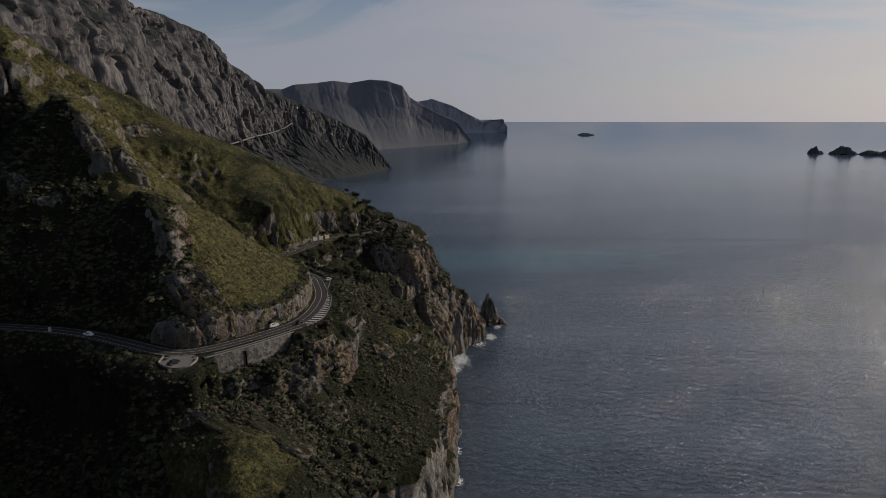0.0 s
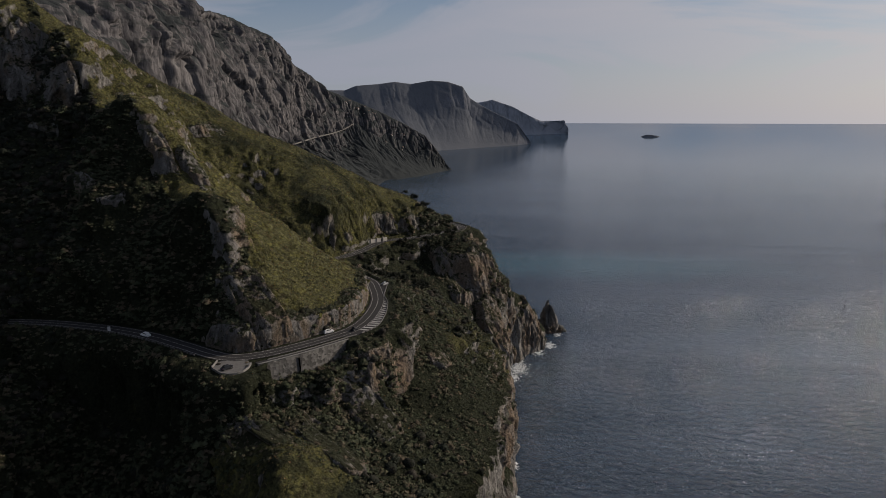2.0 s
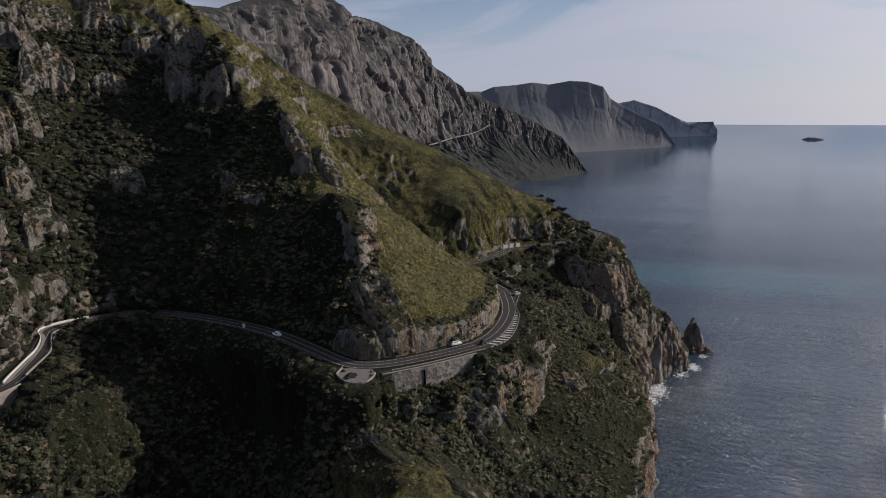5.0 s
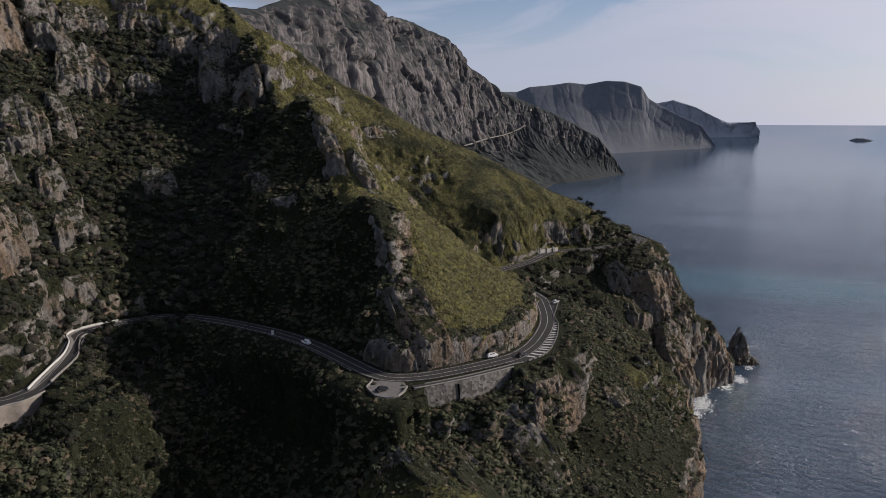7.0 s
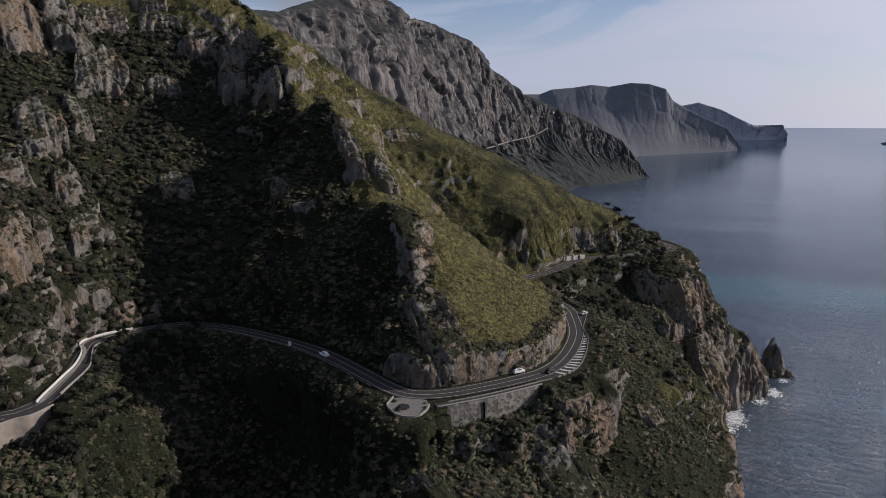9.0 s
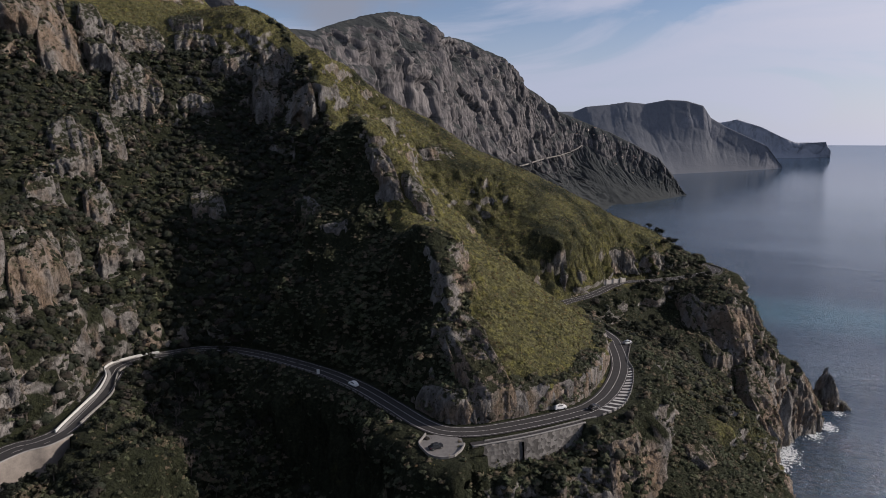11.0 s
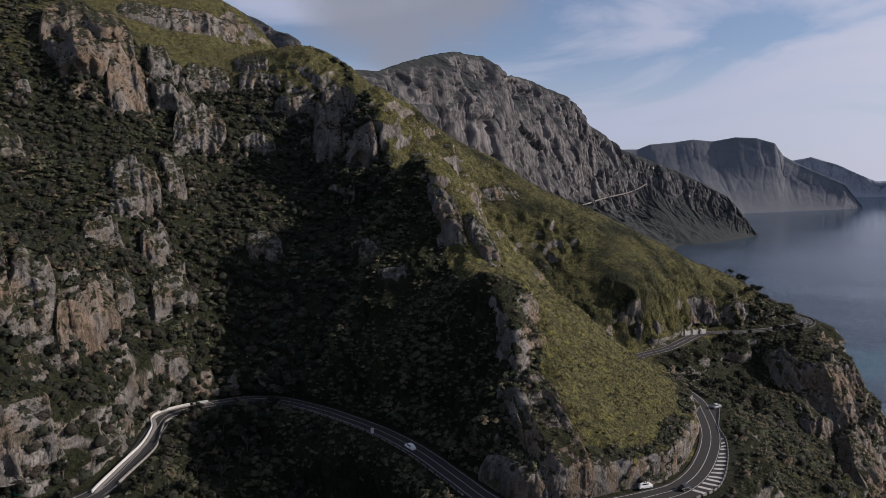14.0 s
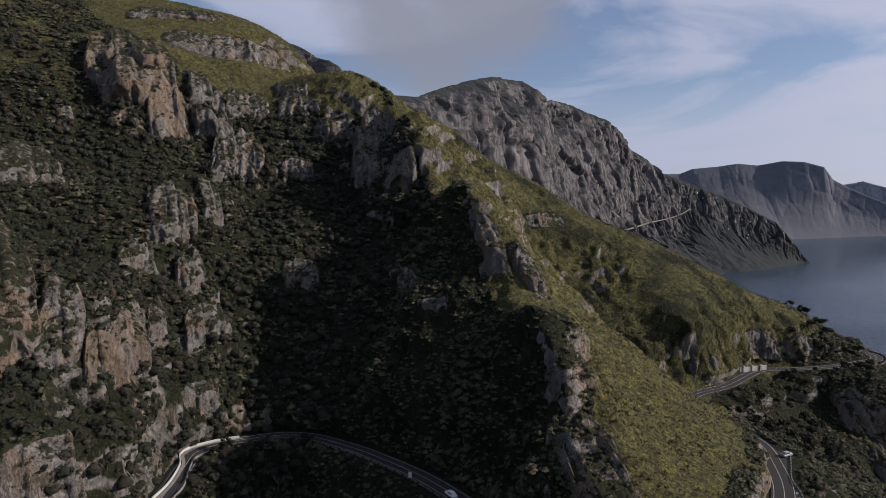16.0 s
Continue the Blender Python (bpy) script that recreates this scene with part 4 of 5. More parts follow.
ORANGE = "limestone crag with pale orange broken faces above dark scrub"
PINK = "pinkish broken limestone face at the end of the spur"
GTALL = "tall sheer limestone buttress in the head of the ravine"
KNOLL = "rounded pale limestone knoll above the road"
SCREE = "pale scree-streaked limestone face beside the road"
BAND = "long broken limestone band near the crest"
BLUFF = "bare pinkish limestone bluff below the road"
VERT = "pale vertical limestone face in the green slope"
CUTTING = "pale rock cutting beside the road"
SEA_CLIFF = "dark limestone cliff above the sea"
RED_CLIFF = "reddish sea cliff dropping to the water"
CRAGS = [
    # the left hillside, from the crest down to the road
    ((-387, 299, 258), 42, 52, 60, 101, ORANGE), ((-361, 303, 230), 20, 36, 62, 102, ORANGE), ((-355, 326, 237), 22, 42, 58, 103, ""),
    ((-329, 324, 206), 26, 29, 55, 104, ""), ((-354, 352, 242), 24, 18, 56, 105, ""), ((-304, 266, 175), 22, 24, 58, 106, ""),
    ((-305, 287, 182), 10, 23, 62, 107, ""), ((-286, 380, 209), 16, 40, 40, 108, GTALL), ((-266, 372, 209), 15, 46, 52, 147, GTALL),
    ((-266, 183, 150), 13, 34, 70, 109, ORANGE), ((-256, 192, 143), 15, 25, 66, 110, ""), ((-246, 206, 131), 22, 23, 72, 111, ORANGE),
    ((-283, 260, 152), 11, 15, 65, 112, ""), ((-263, 253, 134), 17, 17, 62, 113, ""), ((-295, 243, 161), 14, 12, 66, 114, ""),
    ((-249, 204, 145), 8, 9, 70, 115, ""), ((-259, 220, 142), 9, 11, 66, 116, ""), ((-265, 232, 138), 7, 11, 64, 117, ""),
    ((-241, 234, 108), 16, 15, 60, 118, ""), ((-231, 208, 104), 15, 17, 70, 119, KNOLL), ((-219, 168, 112), 20, 16, 74, 120, SCREE),
    ((-234, 183, 127), 13, 9, 70, 121, ""), ((-259, 300, 150), 15, 13, 46, 122, ""), ((-355, 229, 199), 26, 18, 70, 124, ""),
    ((-381, 259, 226), 7, 12, 67, 125, ""), ((-471, 388, 318), 58, 9, 59, 126, BAND), ((-422, 387, 290), 80, 16, 58, 127, BAND),
    ((-337, 376, 242), 22, 11, 45, 128, ""), ((-352, 384, 255), 20, 11, 50, 129, ""), ((-306, 345, 200), 16, 14, 50, 142, ""), ((-310, 380, 226), 24, 14, 45, 153, ""),
    # the spur: broken rocks along its edge and on its shaded side
    ((-171, 317, 165), 8, 20, 54, 130, ""), ((-149, 314, 156), 8, 15, 56, 131, ""), ((-201, 300, 151), 18, 9, 14, 123, ""), ((-179, 290, 143), 13, 8, 14, 143, ""),
    ((-190, 331, 181), 7, 8, 44, 148, ""), ((-132, 287, 140), 8, 9, 44, 144, ""),
    ((-98, 249, 109), 13, 24, 54, 132, PINK), ((-107, 261, 117), 8, 9, 50, 145, ""),
    ((-197, 429, 175), 24, 5, 60, 121, ""),
    # beside the far road
    ((-101, 416, 103), 20, 13, 48, 150, ""), ((-88, 470, 107), 28, 12, 46, 149, ""), ((-70, 492, 106), 16, 9, 46, 151, ""),
    # below the road and along the sea
    ((-50, 254, 83), 22, 20, 58, 134, BLUFF), ((-60, 206, 74), 13, 13, 56, 135, VERT), ((-52, 235, 74), 13, 14, 56, 136, ""),
    ((-75, 201, 76), 10, 11, 56, 137, VERT), ((-87, 203, 78), 8, 12, 52, 139, VERT), ((-38, 300, 70), 12, 10, 60, 140, ""),
    ((-32, 462, 74), 34, 38, 28, 138, SEA_CLIFF), ((-16, 476, 64), 20, 44, 50, 155, SEA_CLIFF), ((-5, 434, 34), 28, 40, 50, 156, SEA_CLIFF), ((19, 500, 16), 40, 40, 50, 157, SEA_CLIFF),
    ((-1, 262, 26), 28, 42, 82, 158, RED_CLIFF), ((0, 292, 22), 34, 38, 86, 159, RED_CLIFF), ((1, 326, 20), 36, 34, 88, 160, RED_CLIFF), ((0, 364, 18), 38, 32, 88, 161, RED_CLIFF), ((-1, 402, 18), 32, 32, 84, 162, SEA_CLIFF),
]
for at, w, h, turn, seed, label in CRAGS:
    crag(at, w, h, turn, seed, *([label] if label else []), lean=0.06 if label in (RED_CLIFF, GTALL) else 0.16 if label in (VERT, ORANGE) else 0.24)


def rock_cutting():
    """The blasted rock face that follows the inside of the bend."""
    way = np.gradient(ROAD_PLAN, axis=0)
    for n, i in enumerate(range(0, len(ROAD_PLAN), 11)):
        p = ROAD_PLAN[i]
        if not (p[0] > -112 and 224 < p[1] < 345):
            continue
        out = np.array((way[i][1], -way[i][0])) / np.linalg.norm(way[i])
        high = sample(HZ, np.array([p + 14 * out, p - 14 * out]))
        if high[0] > high[1]:
            out = -out
        rise = float(np.clip(max(high) - ROAD_Z + 0.5, 3.5, 9.0))
        c = p - out * 8.4
        crag((float(c[0]), float(c[1]), ROAD_Z + rise / 2 - 0.5), 14.0, rise, math.degrees(math.atan2(out[0], -out[1])), 260 + n, CUTTING, 0.2, 0.55)


rock_cutting()


# ---- the sea stack ----
def sea_rock(at, radii, tall, seed, label, shoulders):
    """A rock standing in the water: uneven towers round one core, broken into plates."""
    root = thing("sea_rock", (*at, 0))
    nu, nt = 110, 70
    a = np.linspace(0, 2 * np.pi, nu)
    h = np.linspace(0, 1, nt)[:, None]
    round_ = np.c_[np.cos(a), np.sin(a), np.zeros(nu)]
    top = tall * (0.62 + 0.2 * fbm(round_ * 1.2 + seed, 1.0, 3, 0.6, seed))
    for turn, lift in shoulders:
        top = top + tall * lift * np.exp(-((np.mod(a - radians(turn) + np.pi, 2 * np.pi) - np.pi) / 0.6) ** 2)
    top = top * (1 - smooth(0, 1, np.abs(a - np.pi) / np.pi) ** 9) + top[0] * smooth(0, 1, np.abs(a - np.pi) / np.pi) ** 9
    r = np.clip(1 - h ** 7, 0.0, 1) ** 0.6 * (1.0 - 0.42 * h ** 1.3)
    z = -3 + (top[None] + 3) * h
    x, y = r * radii[0] * np.cos(a)[None], r * radii[1] * np.sin(a)[None]
    flat = np.c_[(x * 0 + a[None]).ravel() * radii[0], 0.5 * z.ravel()] + 9.0 * seed
    n = 2.0 * fbm(np.c_[x.ravel(), y.ravel(), 0.4 * z.ravel()], 5.0, 4, 0.55, seed, True) - 0.5
    for wide, deep in ((4.0, 1.4), (1.6, 0.7)):
        plate, rim = facets(flat, wide, seed)
        seam = smooth(0, 0.08, (1 - np.abs(np.tile(a, nt) / np.pi - 1)))
        n = n + deep * seam * (plate - 0.6 * (1 - smooth(0, 0.2, rim)))
    n = n.reshape(nt, nu) * np.clip(r, 0.1, 1)
    p = np.stack([x + n * np.cos(a)[None], y + n * np.sin(a)[None], z], 2).reshape(-1, 3)
    mesh_of("rock_face", p, grid_faces(nt, nu), CRAG, root, flat=True)
    return tagged(root, label, "rock", "sea rocks")


sea_rock((41.5, 560), (8.0, 7.0), 33, 3, "dark sea stack standing off the point", [(150, 0.1)])
sea_rock((49, 563), (8.0, 6.0), 8, 5, "dark low rock at the foot of the sea stack", [(160, 0.3)])


# ---- scrub, grass and trees ----
def leaf_cloud(n, rng, core=0.62, leaf=0.42):
    """A unit bush: a dark faceted core and loose leaf sprays around it. Points and triangles."""
    v = np.array([(1, 0, 0), (-1, 0, 0), (0, 1, 0), (0, -1, 0), (0, 0, 1), (0, 0, -1)], float) * core * rng.uniform(0.8, 1.2, (6, 1))
    f = np.array([(0, 2, 4), (2, 1, 4), (1, 3, 4), (3, 0, 4)])
    d = rng.normal(size=(n, 3))
    d[:, 2] = np.abs(d[:, 2]) * 0.9 - 0.15
    d /= np.linalg.norm(d, axis=1)[:, None]
    c = d * rng.uniform(0.6, 1.0, (n, 1))
    t1 = np.cross(d, rng.normal(size=(n, 3)))
    t1 /= np.linalg.norm(t1, axis=1)[:, None] + 1e-9
    t2 = np.cross(d, t1)
    size = leaf * rng.uniform(0.6, 1.35, (n, 1))
    tri = np.stack([c + (t1 * math.cos(a) + t2 * math.sin(a)) * size for a in (0.0, 2.1, 4.2)], 1) + rng.normal(size=(n, 3, 3)) * leaf * 0.28
    v = np.vstack([v, tri.reshape(-1, 3)])
    f = np.vstack([f, 6 + np.arange(3 * n).reshape(-1, 3)])
    return v * (1, 1, 0.8), f


def leafy_dome(n, rng, leaf=0.24):
    """A unit round crown: a lumpy dome under loose leaf sprays. Points and triangles."""
    k = 7
    a = np.arange(k) / k * 2 * np.pi
    rings = [(0.72, -0.35), (0.92, 0.05), (0.78, 0.42), (0.42, 0.70)]
    v = np.vstack([np.c_[np.cos(a + 0.35 * q) * r, np.sin(a + 0.35 * q) * r, np.full(k, z)] for q, (r, z) in enumerate(rings)] + [[(0, 0, 0.78)]])
    v = 0.84 * v * rng.uniform(0.7, 1.16, (len(v), 1)) * (rng.uniform(0.85, 1.15), rng.uniform(0.85, 1.15), rng.uniform(0.8, 1.15))
    q = np.arange(k)
    f = []
    for b in range(3):
        lo, hi = b * k, (b + 1) * k
        f += [np.c_[lo + q, lo + (q + 1) % k, hi + q], np.c_[lo + (q + 1) % k, hi + (q + 1) % k, hi + q]]
    f = np.vstack(f + [np.c_[3 * k + q, 3 * k + (q + 1) % k, np.full(k, 4 * k)]])
    lv, lf = leaf_cloud(n, rng, 0.5, leaf)
    lv = lv[6:] * (1.05, 1.05, 1.15) * (0.85 + 0.3 * np.repeat(rng.uniform(0, 1, n), 3)[:, None])
    return np.vstack([v, lv]), np.vstack([f, lf[4:] + len(v) - 6])


def tuft(n, rng):
    """A unit tussock of leaning blades."""
    a = rng.uniform(0, 2 * np.pi, n)
    r = rng.uniform(0.35, 0.9, n)
    tip = np.c_[np.cos(a) * r, np.sin(a) * r, rng.uniform(0.5, 1.0, n)]
    side = np.c_[-np.sin(a), np.cos(a), np.zeros(n)] * 0.33
    b = np.c_[np.cos(a), np.sin(a), np.zeros(n)] * 0.1
    v = np.stack([b - side, b + side, tip], 1).reshape(-1, 3)
    v[:, 2] -= 0.08
    return v, np.arange(3 * n).reshape(-1, 3)


def strew(name, kinds, pts, sizes, mat, label, category, rng, lift=0.2, flat=True):
    """Many small plants in one mesh."""
    vs, fs, tone, base = [], [], [], 0
    which = rng.integers(0, len(kinds), len(pts))
    turn = rng.uniform(0, 2 * np.pi, len(pts))
    for k, (v, f) in enumerate(kinds):
        m = which == k
        n = int(m.sum())
        if not n:
            continue
        c, s_ = np.cos(turn[m])[:, None], np.sin(turn[m])[:, None]
        sz = sizes[m][:, None]
        q = np.stack([(v[None, :, 0] * c - v[None, :, 1] * s_) * sz, (v[None, :, 0] * s_ + v[None, :, 1] * c) * sz, v[None, :, 2] * sz + lift * sz], 2) + pts[m][:, None]
        vs.append(q.reshape(-1, 3))
        fs.append((f[None] + (base + np.arange(n) * len(v))[:, None, None]).reshape(-1, 3))
        tone.append(np.repeat(rng.uniform(0, 1, n), len(v)))
        base += n * len(v)
    ob = mesh_of(name, np.vstack(vs), np.vstack(fs), mat, flat=flat)
    ob.data.attributes.new("tone", "FLOAT", "POINT").data.foreach_set("value", np.concatenate(tone).astype(np.float32))
    return tagged(ob, label, category, kind="stuff")


RNG = np.random.default_rng(7)


def on_land(n, x0, x1, y0, y1):
    """Random plan points spread by surface area over the land, clear of the road and the shore."""
    xy = np.c_[RNG.uniform(x0, x1, n), RNG.uniform(y0, y1, n)]
    nz = sample(HN, xy)
    xy, nz = xy[RNG.uniform(0, 2.6, n) < 1 / nz.clip(0.2)], None
    d, _ = line_distance(xy, ROAD_PLAN)
    d2, _ = line_distance(xy, FLATS)
    s_ = inland(xy)
    below = sample(HZ, xy) < ROAD_Z - 4.0
    xy = xy[((d > 5.5) & (d2 > 4.5) | below) & (s_ > 2.5)]
    return xy, sample(HP[:, :, 0], xy), sample(HP[:, :, 1], xy), sample(HZ, xy), sample(HN, xy)


def plant_scrub():
    xy, px, py, z, nz = on_land(225000, -520, 4, 135, 560)
    g = grassy(xy, z)
    patch = fbm(np.c_[xy, np.zeros(len(xy))], 22, 3, 0.55, 71)
    want = np.where(g > 0.5, 0.16 + 0.20 * smooth(0.1, 0.7, patch) + 0.22 * (g < 0.7), (0.75 + 0.4 * patch) * (1 - 0.75 * (xy[:, 0] < -200))) * smooth(0.16, 0.42, nz)
    under = (xy[:, 0] > -112) & (xy[:, 0] < -38) & (xy[:, 1] > 186) & (xy[:, 1] < 264) & (z < ROAD_Z - 4)
    want = np.where(under, 0.95, want)
    m = RNG.uniform(0, 1, len(xy)) < want
    spots = np.vstack(LEDGES)
    pts = np.c_[px, py, z][m]
    size = RNG.uniform(0.42, 1.0, len(pts)) ** 1.6 * 1.6 * np.where(g[m] > 0.5, 0.45, 1.0 + 0.35 * (pts[:, 0] < -195)) * (1 + 0.4 * patch[m]) * (1 + 0.35 * under[m])
    pts, size = np.vstack([pts, spots]), np.r_[size, RNG.uniform(0.4, 1.0, len(spots)) ** 1.5 * 1.3]
    kinds = [leaf_cloud(15, RNG, 0.72, 0.30) for _ in range(9)]
    strew("scrub", kinds, pts, size, SHRUB, "dense dark green evergreen scrub over the slopes", "scrub", RNG)
    xy, px, py, z, nz = on_land(47000, -510, -20, 135, 560)
    clump = fbm(np.c_[xy, np.zeros(len(xy))], 34, 3, 0.55, 83)
    m = (grassy(xy, z) < 0.5) & (nz > 0.26) & (RNG.uniform(0, 1, len(xy)) < np.where(xy[:, 0] < -200, 1.0 - 0.6 * smooth(220, 250, z), 0.24 * smooth(-0.1, 0.5, clump)))
    pts = np.c_[px, py, z][m]
    kinds = [leafy_dome(42, RNG, 0.19) for _ in range(12)]
    strew("thicket", kinds, pts, RNG.uniform(0.35, 1.0, len(pts)) ** 1.4 * 3.1, CROWN, "tall dark holm oak thicket with russet bare patches", "thicket", RNG, 0.2, False)
    xy, px, py, z, nz = on_land(165000, -520, 4, 135, 560)
    g = grassy(xy, z)
    m = (RNG.uniform(0, 1, len(xy)) < g * 0.75) & (nz > 0.35)
    pts = np.c_[px, py, z][m]
    strew("tussock_grass", [tuft(7, RNG) for _ in range(6)], pts, RNG.uniform(0.35, 0.85, len(pts)), TUFT, "dry olive-yellow tussock grass on the sunny slopes", "grass", RNG, 0.0)


plant_scrub()


# ---- the road ----
ROAD_WAY = np.gradient(ROAD_PLAN, axis=0)
ROAD_WAY /= np.linalg.norm(ROAD_WAY, axis=1)[:, None]
ROAD_RIGHT = np.c_[ROAD_WAY[:, 1], -ROAD_WAY[:, 0]]


def nearest(p):
    return int(((ROAD_PLAN - np.array(p)) ** 2).sum(1).argmin())


road = tagged(ribbon("road", ROAD_PLAN, 3.6, ROAD_Z - 0.02, ASPHALT), "narrow two-lane asphalt coast road with white lines", "road", kind="structure")
ribbon("centre_line", ROAD_PLAN, 0.08, ROAD_Z + 0.012, PAINT, road)
ribbon("edge_line", ROAD_PLAN + ROAD_RIGHT * 2.8, 0.08, ROAD_Z + 0.012, PAINT, road)
ribbon("edge_line", ROAD_PLAN - ROAD_RIGHT * 2.8, 0.08, ROAD_Z + 0.012, PAINT, road)


# ---- aprons, stripes, walls along the road ----
STEEL = plain("galvanised_steel", (0.32, 0.33, 0.34), 0.45, 0.5, 0.3, 2.0, 0.7)
WHITE = plain("white_paint", (0.40, 0.40, 0.385), 0.6, 0.4, 0.15, 1.0)
BLACK = plain("black_rubber", (0.02, 0.02, 0.021), 0.8, 0.3, 0.3, 4.0)
GLASS = plain("dark_car_glass", (0.015, 0.018, 0.022), 0.08, 0.6, 0.2, 3.0)
BARK = plain("grey_bark", (0.11, 0.095, 0.08), 0.95, 0.1, 0.5, 3.0)
TWIG = plain("bare_twigs", (0.13, 0.11, 0.105), 0.95, 0.1, 0.4, 3.0)
PLASTER = plain("pale_plaster", (0.36, 0.34, 0.31), 0.9, 0.2, 0.25, 0.4)
ROOF = plain("clay_roof", (0.26, 0.17, 0.13), 0.9, 0.2, 0.35, 0.8)


def fan(name, outline, z, mat, parent=None):
    """A flat pavement from its outline."""
    me = bpy.data.meshes.new(name)
    bm = bmesh.new()
    bm.faces.new([bm.verts.new((x, y, z)) for x, y in outline])
    bmesh.ops.triangulate(bm, faces=bm.faces[:])
    bm.normal_update()
    for f in bm.faces:
        if f.normal.z < 0:
            f.normal_flip()
    bm.to_mesh(me)
    bm.free()
    me.materials.append(mat)
    ob = new(name, me)
    if parent:
        ob.parent = parent
    return ob


def box(bm, size, at=(0, 0, 0), turn=0.0, bevel=0.0, taper=1.0):
    """Adds a box, its foot at at, to a bmesh."""
    made = bmesh.ops.create_cube(bm, size=1)["verts"]
    for v in made:
        k = taper if v.co.z > 0 else 1.0
        v.co = Vector((v.co.x * size[0] * k, v.co.y * size[1] * k, (v.co.z + 0.5) * size[2]))
    if bevel:
        edges = list({e for v in made for e in v.link_edges})
        made = list({v for f in bmesh.ops.bevel(bm, geom=edges, offset=bevel, segments=2, affect="EDGES")["faces"] for v in f.verts} | {v for v in made if v.is_valid})
    m = Matrix.Translation(at) @ Matrix.Rotation(turn, 4, "Z")
    for v in made:
        v.co = m @ v.co
    return made


def boxes(*specs):
    bm = bmesh.new()
    for spec in specs:
        box(bm, *spec)
    return bm


EDGE_LINE = curve_through(BEND_EDGE, 0.5)
bend_part = np.array([p for p in EDGE_LINE if p[1] > 250])
inner = [ROAD_PLAN[nearest(p)] + ROAD_RIGHT[nearest(p)] * 3.3 for p in bend_part[::6]]
apron = tagged(fan("pavement", [tuple(p) for p in bend_part[::6]] + [tuple(p) for p in inner[::-1]], ROAD_Z - 0.05, ASPHALT), "asphalt strip widening the outer side of the bend", "pavement", kind="structure")
for k in range(15):
    y = 262.5 + 3.15 * k
    i = int(np.abs(bend_part[:, 1] - y).argmin())
    j = nearest(bend_part[i])
    a, b = ROAD_PLAN[j] + ROAD_RIGHT[j] * 3.15, bend_part[i] - ROAD_RIGHT[j] * 0.5
    w = ROAD_WAY[j] * 0.62
    fan("stripe", [tuple(a - w - ROAD_WAY[j]), tuple(b - w), tuple(b + w), tuple(a + w - ROAD_WAY[j])], ROAD_Z + 0.012, PAINT, road)


def wall_along(name, line, tall, half, z, mat, label, block=2.4, gap=0.0, category="wall"):
    """A low wall of separate blocks along a plan line."""
    root = thing(name, (line[0][0], line[0][1], z))
    s_ = np.r_[0, np.cumsum(np.linalg.norm(np.diff(line, axis=0), axis=1))]
    n = max(1, int(s_[-1] / block))
    for k in range(n):
        u = np.array([k * block + gap / 2, (k + 1) * block - gap / 2])
        p = np.stack([np.interp(u, s_, line[:, c]) for c in (0, 1)], 1)
        mid, way = p.mean(0), p[1] - p[0]
        bm = bmesh.new()
        box(bm, (float(np.linalg.norm(way)), 2 * half, tall), (0, 0, 0), math.atan2(way[1], way[0]), min(0.06, half * 0.4))
        ob = part("block", bm, mat, root)
        ob.location = (mid[0] - line[0][0], mid[1] - line[0][1], -0.05)
    return tagged(root, label, category)


wall_along("guard_wall", np.array([p for p in EDGE_LINE if p[1] > 256]), 0.6, 0.16, ROAD_Z, CONCRETE, "low whitewashed guard wall in blocks round the outer bend", 2.6, 0.9)
wall_along("kerb_wall", np.array([p for p in EDGE_LINE if p[1] <= 256]), 0.4, 0.16, ROAD_Z, CONCRETE, "low pale kerb on top of the stone retaining wall", 4.0, 0.0)
terrace = tagged(fan("pavement", TERRACE + [(-91, 224.5), (-97, 224.5)], ROAD_Z - 0.04, plain("worn_paving", (0.13, 0.125, 0.12), 0.9, 0.2, 0.4, 0.7)), "worn grey paving of a small viewpoint beside the road", "pavement", kind="structure")
wall_along("parapet", np.array(TERRACE), 0.8, 0.2, ROAD_Z, CONCRETE, "pale low parapet round the roadside viewpoint", 2.0, 0.0)

LEFT_EDGE = curve_through([(-200.5, 177), (-203.4, 181.2), (-211.8, 194.6), (-218.4, 205), (-228, 215.4), (-235.4, 220.4), (-238, 225.4), (-237.6, 231), (-235.4, 237.6), (-231.5, 244)], 0.5)
wall_along("barrier", LEFT_EDGE, 0.85, 0.2, ROAD_Z, WHITE, "new white concrete barrier on the hill side of the road", 3.0, 0.0)
verge = tagged(ribbon("pavement", LEFT_EDGE + np.c_[np.gradient(LEFT_EDGE, axis=0)[:, 1], -np.gradient(LEFT_EDGE, axis=0)[:, 0]] * 2.0, 0.55, ROAD_Z + 0.02, CONCRETE), "pale concrete gutter at the foot of the barrier", "gutter", kind="structure")
OUTER_EDGE = curve_through([(-199.3, 184), (-201.6, 188), (-211.2, 204.4), (-221.5, 214.2), (-228.4, 221.6), (-229, 228.4)], 0.5)
wall_along("parapet", OUTER_EDGE, 0.8, 0.18, ROAD_Z, CONCRETE, "weathered stone parapet on the valley side of the road", 2.5, 0.15)
wall_along("parapet", curve_through([(-225.5, 236), (-221.8, 243.5), (-215.5, 250), (-205, 254.4), (-191, 254.6), (-176, 252.7), (-158, 248.8), (-140, 242), (-121, 232), (-108.5, 225)], 0.5), 0.6, 0.16, ROAD_Z, MASONRY, "low dark stone parapet through the shaded ravine", 4.0, 1.2)
wall_along("parapet", curve_through([(-38, 548), (-31.5, 541), (-29.5, 530), (-31.5, 514), (-38.5, 503)], 0.5), 0.8, 0.2, ROAD_Z, MASONRY, "dark stone parapet round the far bend", 3.0, 0.3)
